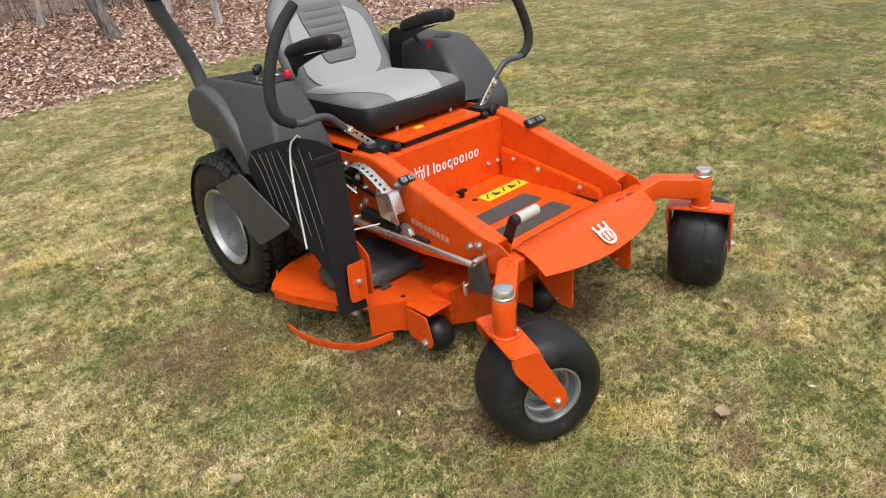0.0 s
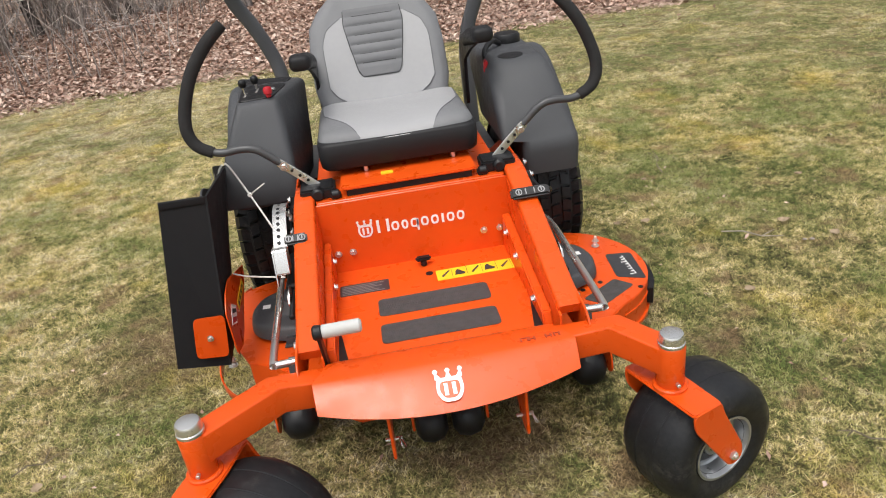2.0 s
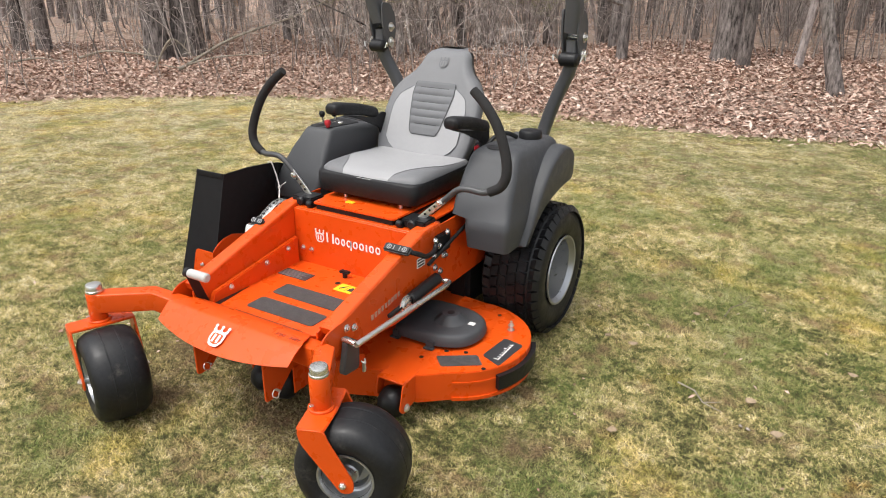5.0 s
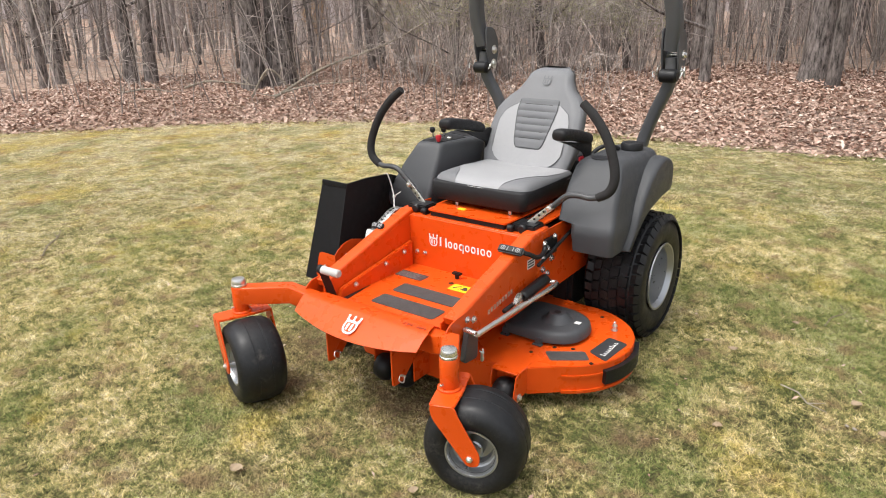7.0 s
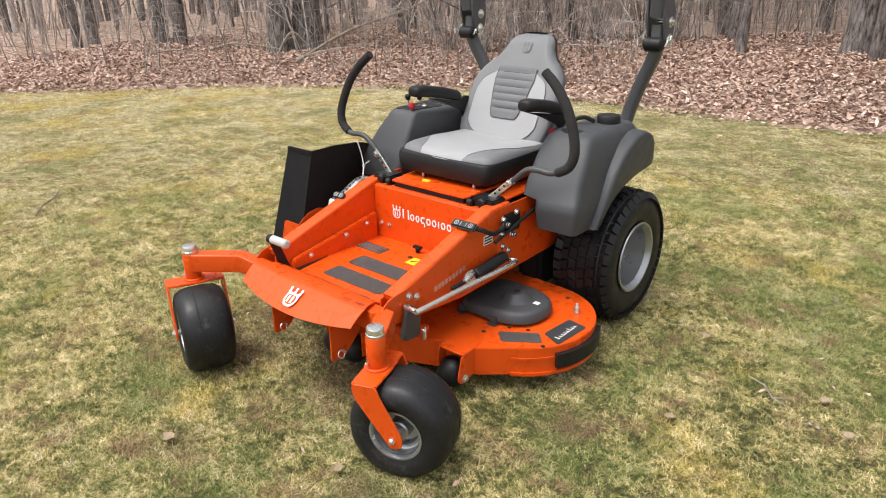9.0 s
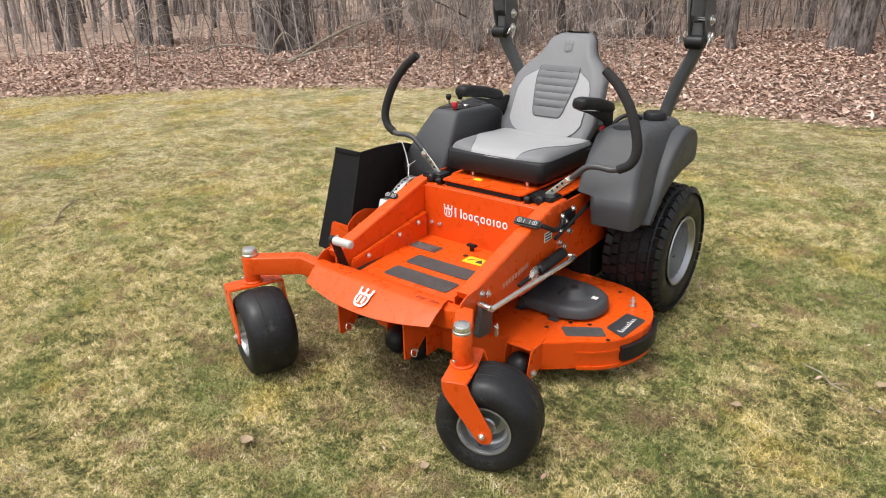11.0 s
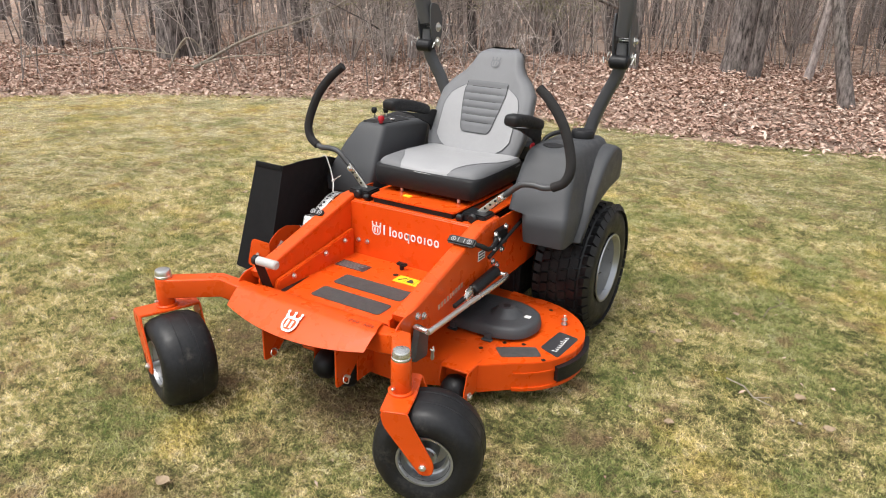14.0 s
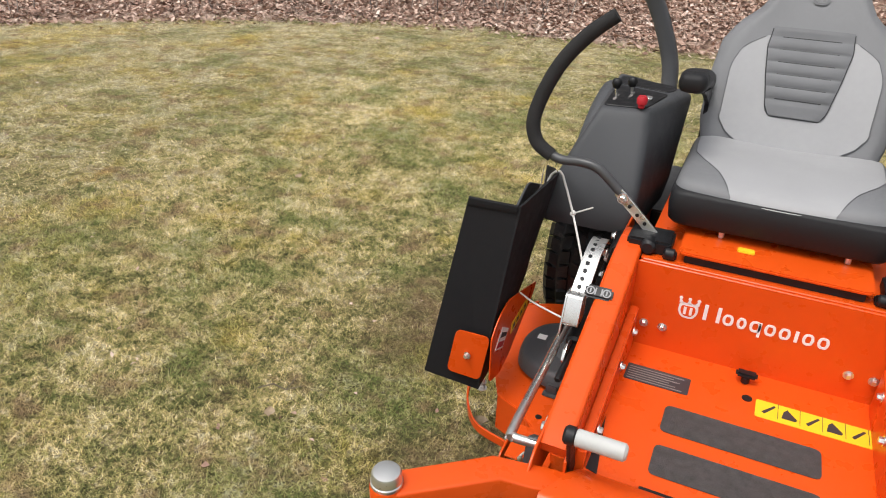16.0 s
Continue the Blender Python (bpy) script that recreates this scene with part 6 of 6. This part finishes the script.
# bleached dead limbs on the oak pair and the stout oak
for i, (u, v, z, du, dz, ln) in enumerate(((-8.1, 5.95, 2.75, 1, 0.12, 1.2), (-8.1, 5.9, 3.45, 1, -0.05, 1.0), (-8.1, 5.95, 3.8, 1, 0.1, 1.3), (-8.1, 5.9, 3.1, 1, 0.3, 0.8), (-8.3, 5.5, 3.4, -1, 0.3, 0.9), (-0.05, 8.7, 2.55, -1, 0.75, 2.4), (-0.05, 8.75, 3.3, -1, 0.1, 2.4), (0.1, 8.7, 3.3, 1, 0.35, 2.2))):
    so = Soup()
    q = [Vector((u, v, z))]
    for k in range(6):
        q.append(q[-1] + Vector((du, wr.uniform(-0.5, 0.2), dz + wr.uniform(-0.35, 0.35))).normalized() * ln / 6)
    so.tube(q, [(0.05 if i == 5 else 0.034) * (1 - 0.13 * k) for k in range(7)], 6)
    for k in range(2, 7):
        g = Vector((du * wr.uniform(0, 1), wr.uniform(-0.6, 0.6), wr.uniform(-0.5, 0.9))) * ln * 0.3
        so.tube([q[k], q[k] + g * 0.5, q[k] + g + Vector((0, 0, 0.05))], [0.012, 0.009, 0.004], 4)
    limb = so.make("dead_limb", DEADWOOD if i < 5 else BARK, named[0 if u < -8.2 else 1] if i < 5 else named[2])
    limb.matrix_parent_inverse = limb.parent.matrix_world.inverted() @ pose(MX, MY, 0)

# the trees behind, in six builds
kinds = [tree_thing(*grow(wr, h, r, (wr.uniform(-0.06, 0.06), wr.uniform(-0.06, 0.06)), 19, 0.05, 7, 2), "bare grey tree standing in the wood") for h, r in ((14, 0.065), (12, 0.045), (16, 0.095), (11, 0.035), (13, 0.05), (15, 0.075))]
spots = []
tries = 0
while len(spots) < 165 and tries < 9000:
    tries += 1
    d = 8.2 + 30 * wr.random() ** 1.5
    a = radians(wr.uniform(-72, 48))
    u, v = 1.5 + d * math.sin(a), -2.0 + d * math.cos(a)
    dep = float(wood_depth(np.float64(u + MX), np.float64(v + MY)))
    if -55.0 < math.degrees(math.atan2(u - 1.69, v + 2.39)) < -53.2 or dep < 2.2 or any((u - p) ** 2 + (v - q) ** 2 < 0.55 for p, q in spots):
        continue
    if dep < 4.5 and wr.random() < 0.6:
        continue
    spots.append((u, v))
for i, (u, v) in enumerate(spots):
    k = kinds[i % 6]
    rot, s = wr.uniform(0, 360), wr.uniform(0.75, 1.15)
    if i < 6:
        put(k, u, v, rot, s)
    else:
        c = copy_thing(k, place(u, v, rot, 1.0))
        c.scale = (s, s, s)

# far stems and undergrowth that nobody could count
far = Soup()
for _ in range(760):
    d, a = wr.uniform(16, 58), radians(wr.uniform(-75, 50))
    x, y = MX + 1.5 + d * math.sin(a), MY - 2 + d * math.cos(a)
    if wood_depth(np.float64(x), np.float64(y)) < 7:
        continue
    z = float(height(np.float64(x), np.float64(y))) - 0.1
    h, r = wr.uniform(9, 17), wr.uniform(0.025, 0.12)
    lx, ly = wr.gauss(0, 0.7), wr.gauss(0, 0.7)
    far.tube([(x, y, z), (x + lx * 0.3, y + ly * 0.3, z + h * 0.4), (x + lx, y + ly, z + h)], [r, r * 0.75, r * 0.2], 5)
    for _ in range(14):
        t = wr.uniform(0.08, 0.95)
        p = Vector((x + lx * t, y + ly * t, z + h * t))
        e = Vector((wr.uniform(-1, 1), wr.uniform(-1, 1), wr.uniform(0.1, 1))) * wr.uniform(0.8, 2.2)
        far.tube([p, p + e * 0.5 + Vector((0, 0, 0.1)), p + e], [max(0.012, r * 0.28), 0.010, 0.006], 3)
tagged(far.make("far_woods", BARKTHIN), "far bare trunks deep in the wood", "woods", kind="stuff")

brush = Soup()
for i in range(3100):
    d, a = 7.5 + 16 * wr.random() ** 1.9, radians(wr.uniform(-74, 48))
    x, y = MX + 1.5 + d * math.sin(a), MY - 2 + d * math.cos(a)
    dep = float(wood_depth(np.float64(x), np.float64(y)))
    open_left = x - MX < -5.5 and (y - MY) < 9
    near = 0.35 if x - MX < -2.5 else 3.3 if x - MX < 1.6 else 2.3
    if dep < near or (dep < near + 0.8 and wr.random() < 0.5) or (open_left and wr.random() < 0.55):
        continue
    z = float(height(np.float64(x), np.float64(y))) - 0.03
    h = wr.uniform(0.4, 3.6) * (0.55 if dep < near + 1.2 else 1)
    r = 0.0045 + 0.0045 * h * wr.random()
    lx, ly = wr.gauss(0, 0.24) * h, wr.gauss(0, 0.24) * h
    p0, p1, p2 = Vector((x, y, z)), Vector((x + lx * 0.35, y + ly * 0.35, z + h * 0.5)), Vector((x + lx, y + ly, z + h))
    brush.tube([p0, p1, p2], [r, r * 0.75, 0.003], 3)
    for _ in range(wr.randint(5, 9)):
        t = wr.uniform(0.2, 0.95)
        q = p0.lerp(p1, t * 2) if t < 0.5 else p1.lerp(p2, t * 2 - 1)
        e = Vector((wr.uniform(-1, 1), wr.uniform(-1, 1), wr.uniform(-0.3, 0.7))) * wr.uniform(0.2, 0.7) * min(1.6, h)
        brush.tube([q, q + e * 0.5 + Vector((0, 0, 0.03)), q + e], [max(0.0035, r * 0.5), 0.003, 0.002], 3)
# brambles and whips that arch over
for i in range(1700):
    d, a = 7.2 + 13 * wr.random() ** 1.6, radians(wr.uniform(-74, 48))
    x, y = MX + 1.5 + d * math.sin(a), MY - 2 + d * math.cos(a)
    dep = float(wood_depth(np.float64(x), np.float64(y)))
    left = x - MX < -2.0
    if dep < (0.3 if left else 3.0 if x - MX < 1.6 else 2.0) or (x - MX < -5.5 and y - MY < 9 and wr.random() < 0.5):
        continue
    z = float(height(np.float64(x), np.float64(y))) - 0.03
    h = wr.uniform(0.3, 1.2) if dep < 2.4 else wr.uniform(0.8, 4.0)
    az, out = wr.uniform(0, 2 * math.pi), wr.uniform(0.5, 1.6) * min(h, 2.2)
    e = Vector((math.cos(az), math.sin(az), 0)) * out
    p0 = Vector((x, y, z))
    q = [p0, p0 + e * 0.15 + Vector((0, 0, h * 0.6)), p0 + e * 0.5 + Vector((0, 0, h)), p0 + e + Vector((0, 0, h * wr.uniform(0.7, 1.1)))]
    r = 0.004 + 0.0035 * h * wr.random()
    brush.tube(q, [r, r * 0.9, r * 0.7, 0.0025], 3)
    for _ in range(6):
        m = wr.randint(1, 2)
        c = q[m].lerp(q[m + 1], wr.random())
        g = Vector((wr.uniform(-1, 1), wr.uniform(-1, 1), wr.uniform(-0.4, 0.6))) * wr.uniform(0.15, 0.5) * min(1.5, h)
        brush.tube([c, c + g * 0.5 + Vector((0, 0, 0.04)), c + g], [0.0035, 0.003, 0.002], 3)
tagged(brush.make("undergrowth", TWIG), "tangle of bare brown brush and saplings", "brush", kind="stuff")

# shrubs coming into bud
def shrub(u, v, size, label):
    t = tagged(new("budding_shrub"), label, "shrub", "shrubs at the wood's edge")
    stems, buds = Soup(), []
    for _ in range(26):
        az, sp = wr.uniform(0, 2 * math.pi), wr.uniform(0.1, 0.55)
        tip = Vector((math.cos(az) * sp, math.sin(az) * sp, wr.uniform(0.6, 1.0))) * size
        mid = tip * 0.5 + Vector((0, 0, 0.1 * size))
        stems.tube([(0, 0, -0.02), mid, tip], [0.012, 0.008, 0.004], 4)
        for _ in range(12):
            q = mid.lerp(tip, wr.random())
            e = Vector((wr.uniform(-1, 1), wr.uniform(-1, 1), wr.uniform(-0.1, 0.8))) * size * wr.uniform(0.08, 0.25)
            stems.tube([q, q + e], [0.004, 0.002], 3)
            for _ in range(9):
                c = q + e * wr.random()
                a, b = Vector((wr.uniform(-1, 1), wr.uniform(-1, 1), wr.uniform(-1, 1))) * 0.015, Vector((wr.uniform(-1, 1), wr.uniform(-1, 1), wr.uniform(-1, 1))) * 0.011
                buds.append([c - a, c - b, c + a, c + b])
    stems.make("stem_framework", TWIG, t)
    l = quads_object("leaves", np.array([[tuple(p) for p in q] for q in buds]), BUDS)
    l.parent = t
    return put(t, u, v)


for u, v, s in ((-5.9, 7.2, 2.3), (-5.2, 8.4, 2.2), (-6.4, 8.6, 2.4), (-4.5, 9.6, 2.0), (-2.9, 9.4, 1.5), (-5.0, 7.0, 1.9), (-4.4, 7.6, 2.1), (-3.7, 8.3, 1.7), (0.3, 12.0, 2.6), (2.2, 9.6, 2.4), (-3.7, 9.9, 1.9), (-7.6, 8.8, 1.6)):
    shrub(u, v, s, "thin shrub with yellow-green spring buds")

# young beeches that hold last year's tan leaves
TANLEAF = material("tan_beech_leaves", (0.56, 0.40, 0.27), 0.75, vary=0.3, scale=20, spec=0.2)


def beech(u, v, size):
    t = tagged(new("young_beech"), "young tree holding papery tan leaves from last year", "tree", "young beeches")
    trunk, twigs = grow(wr, size, 0.02 * size, (0.02, 0.0), 10, 0.15, 6, 2)
    trunk.make("trunk", BARKTHIN, t)
    twigs.make("crown", TWIG, t)
    pts = [twigs.v[k] for k in range(0, len(twigs.v), 2)]
    leaves = []
    for p in pts:
        for _ in range(2):
            c = Vector(p) + Vector((wr.gauss(0, 0.08), wr.gauss(0, 0.08), wr.gauss(0, 0.08)))
            a, b = Vector((wr.uniform(-1, 1), wr.uniform(-1, 1), wr.uniform(-1, 1))) * 0.05, Vector((wr.uniform(-1, 1), wr.uniform(-1, 1), wr.uniform(-1, 1))) * 0.035
            leaves.append([c - a, c - b, c + a, c + b])
    quads_object("leaves", np.array([[tuple(p) for p in q] for q in leaves]), TANLEAF).parent = t
    return put(t, u, v)


for u, v, size in ((-13.6, 12.2, 2.6), (-12.8, 15.2, 3.0), (-4.6, 17.0, 3.0)):
    beech(u, v, size)

# fallen limbs, bleached
for pts, r in (([(-8.5, 4.3, 0.30), (-8.0, 4.35, 0.42), (-7.4, 4.3, 0.45), (-6.9, 4.5, 0.40)], 0.022), ([(-6.85, 4.75, 0.20), (-6.3, 5.3, 0.62), (-5.6, 6.0, 0.95), (-5.1, 6.5, 1.3)], 0.026),
               ([(-6.9, 4.8, 0.22), (-6.35, 5.0, 0.38), (-5.7, 5.4, 0.44)], 0.018), ([(-7.2, 4.6, 0.2), (-6.9, 4.7, 0.62), (-6.8, 4.9, 0.45), (-6.7, 5.0, 0.25)], 0.018), ([(-9.6, 3.6, 0.18), (-9.0, 3.9, 0.3), (-8.6, 4.1, 0.26)], 0.02)):
    limb = tagged(new("fallen_branch"), "bleached fallen branch lying over the leaves", "branch", "fallen branches")
    limb.matrix_world = pose(MX, MY, 0)
    so = Soup()
    so.tube(spline(pts, 5), [r * (1 - 0.7 * i / (5 * (len(pts) - 1))) for i in range(5 * (len(pts) - 1) + 1)], 7)
    for _ in range(5):
        i = wr.randrange(len(pts) - 1)
        q = Vector(pts[i]).lerp(Vector(pts[i + 1]), wr.random())
        e = Vector((wr.uniform(-1, 1), wr.uniform(-0.4, 0.4), wr.uniform(0, 0.7))) * wr.uniform(0.2, 0.5)
        so.tube([q, q + e * 0.5, q + e], [r * 0.4, r * 0.3, 0.003], 5)
    so.make("limb", DEADWOOD, limb)

# small twigs lying on the lawn
for x, y, a, ln, r, pale in ((3.226, 2.345, -39, 0.24, 0.0034, True), (3.22, 3.28, 75, 0.3, 0.0028, False), (-1.43, 1.58, 141, 0.55, 0.0062, False), (0.55, 1.7, 20, 0.14, 0.0026, False), (2.9, 1.2, 150, 0.12, 0.0026, False)):
    tw = tagged(new("twig"), "pale curved twig lying in the grass" if pale else "short dry twig lying in the grass", "twig", "twigs on the lawn")
    so = Soup()
    so.tube([(-ln / 2, 0, 0.022), (-ln / 6, 0.016, 0.029), (ln / 6, -0.006, 0.028), (ln / 2, 0.012, 0.033)], [r, r, r * 0.85, r * 0.45], 6)
    so.tube([(ln / 6, -0.006, 0.028), (ln / 3, 0.04, 0.044)], [r * 0.8, r * 0.4], 5)
    so.make("stick", DEADWOOD if pale else DRYTWIG, tw)
    tw.matrix_world = pose(x, y, 0.0, 0, 0, a)

# stray leaves and small stones in the grass
def stray_leaf(u, v, a, size, label):
    bm = bmesh.new()
    rows = []
    for i in range(7):
        t = i / 6
        w = 0.42 * size * math.sin(math.pi * (0.06 + 0.9 * t)) * (1 + 0.25 * math.sin(t * 19))
        rows.append([bm.verts.new((size * (t - 0.5), w * k, 0.026 + 0.14 * size * k * k + 0.22 * size * (t - 0.5) ** 2 * 2)) for k in (-1, -0.45, 0, 0.45, 1)])
    for p, q in zip(rows, rows[1:]):
        for k in range(4):
            bm.faces.new((p[k], p[k + 1], q[k + 1], q[k]))
    leaf = part("dead_leaf", bm, DRYLEAF, None, smooth=80)
    leaf.matrix_world = pose(u + MX, v + MY, -0.004, wr.uniform(-8, 8), wr.uniform(-8, 8), a)
    return tagged(leaf, label, "leaf", "leaves on the lawn")


for u, v, a, size in ((1.626, 0.472, -35, 0.065), (1.736, 0.302, 20, 0.06), (1.091, 0.677, 20, 0.06), (0.967, 0.695, 70, 0.05), (-0.086, -1.224, 15, 0.07), (1.264, 1.132, 40, 0.05), (1.218, 0.007, 100, 0.06), (-0.62, -0.10, 10, 0.06), (0.50, -0.95, 50, 0.05), (-1.20, -0.35, 120, 0.055), (2.5, 0.1, 30, 0.05), (-2.2, 1.2, 75, 0.06), (1.95, 0.9, 0, 0.055)):
    stray_leaf(u, v, a, size * 0.75, "small dry curled leaf lying in the grass")
for u, v, r in ((1.613, 0.304, 0.008), (1.640, 0.297, 0.009), (2.1, -0.1, 0.010)):
    bm = bmesh.new()
    bmesh.ops.create_icosphere(bm, subdivisions=2, radius=1)
    for p in bm.verts:
        p.co = Vector((p.co.x * r * (1 + 0.25 * math.sin(p.co.y * 3 + u)), p.co.y * r * 0.8, p.co.z * r * 0.55 * (1 + 0.2 * math.sin(p.co.x * 4))))
    st_ = part("stone", bm, STONE, None)
    st_.matrix_world = pose(u + MX, v + MY, 0.014, 8, 5, u * 90)
    tagged(st_, "small grey-brown stone half sunk in grass", "stone", "stones in the grass")

# a house far off among the trees
house = tagged(new("house"), "far brown house with pale roof behind trees", "house")
part("wall", box((-3, -3, -1), (3, 3, 2.9), 0.02), SIDING, house)
part("roof", prism([(-3.5, 2.8), (3.5, 2.8), (0.0, 4.0)], "u", -3.4, 3.4, 0.02), ROOF, house, "pale grey roof")
for u in (-1.8, 0.0, 1.8):
    w = part("window", box((u - 0.5, -3.06, 0.7), (u + 0.5, -2.99, 2.0), 0.01), WHITE, house)
    part("pane", box((u - 0.42, -3.075, 0.78), (u + 0.42, -3.055, 1.92), 0.0), GLASSDARK, w)
house.matrix_world = pose(MX - 44.6, MY + 32.4, -0.3, 0, 0, 54)

# the far side of the wood, a sheet with the haze painted into its colour
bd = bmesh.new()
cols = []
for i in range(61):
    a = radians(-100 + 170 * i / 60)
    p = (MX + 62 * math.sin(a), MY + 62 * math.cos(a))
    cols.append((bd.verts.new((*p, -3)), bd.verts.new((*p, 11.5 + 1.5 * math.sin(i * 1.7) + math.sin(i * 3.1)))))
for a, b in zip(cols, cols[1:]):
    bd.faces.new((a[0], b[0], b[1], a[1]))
tagged(part("backdrop", bd, FARWOODS), "distant bare woods with pale grey-brown haze painted in", "woods", kind="structure")
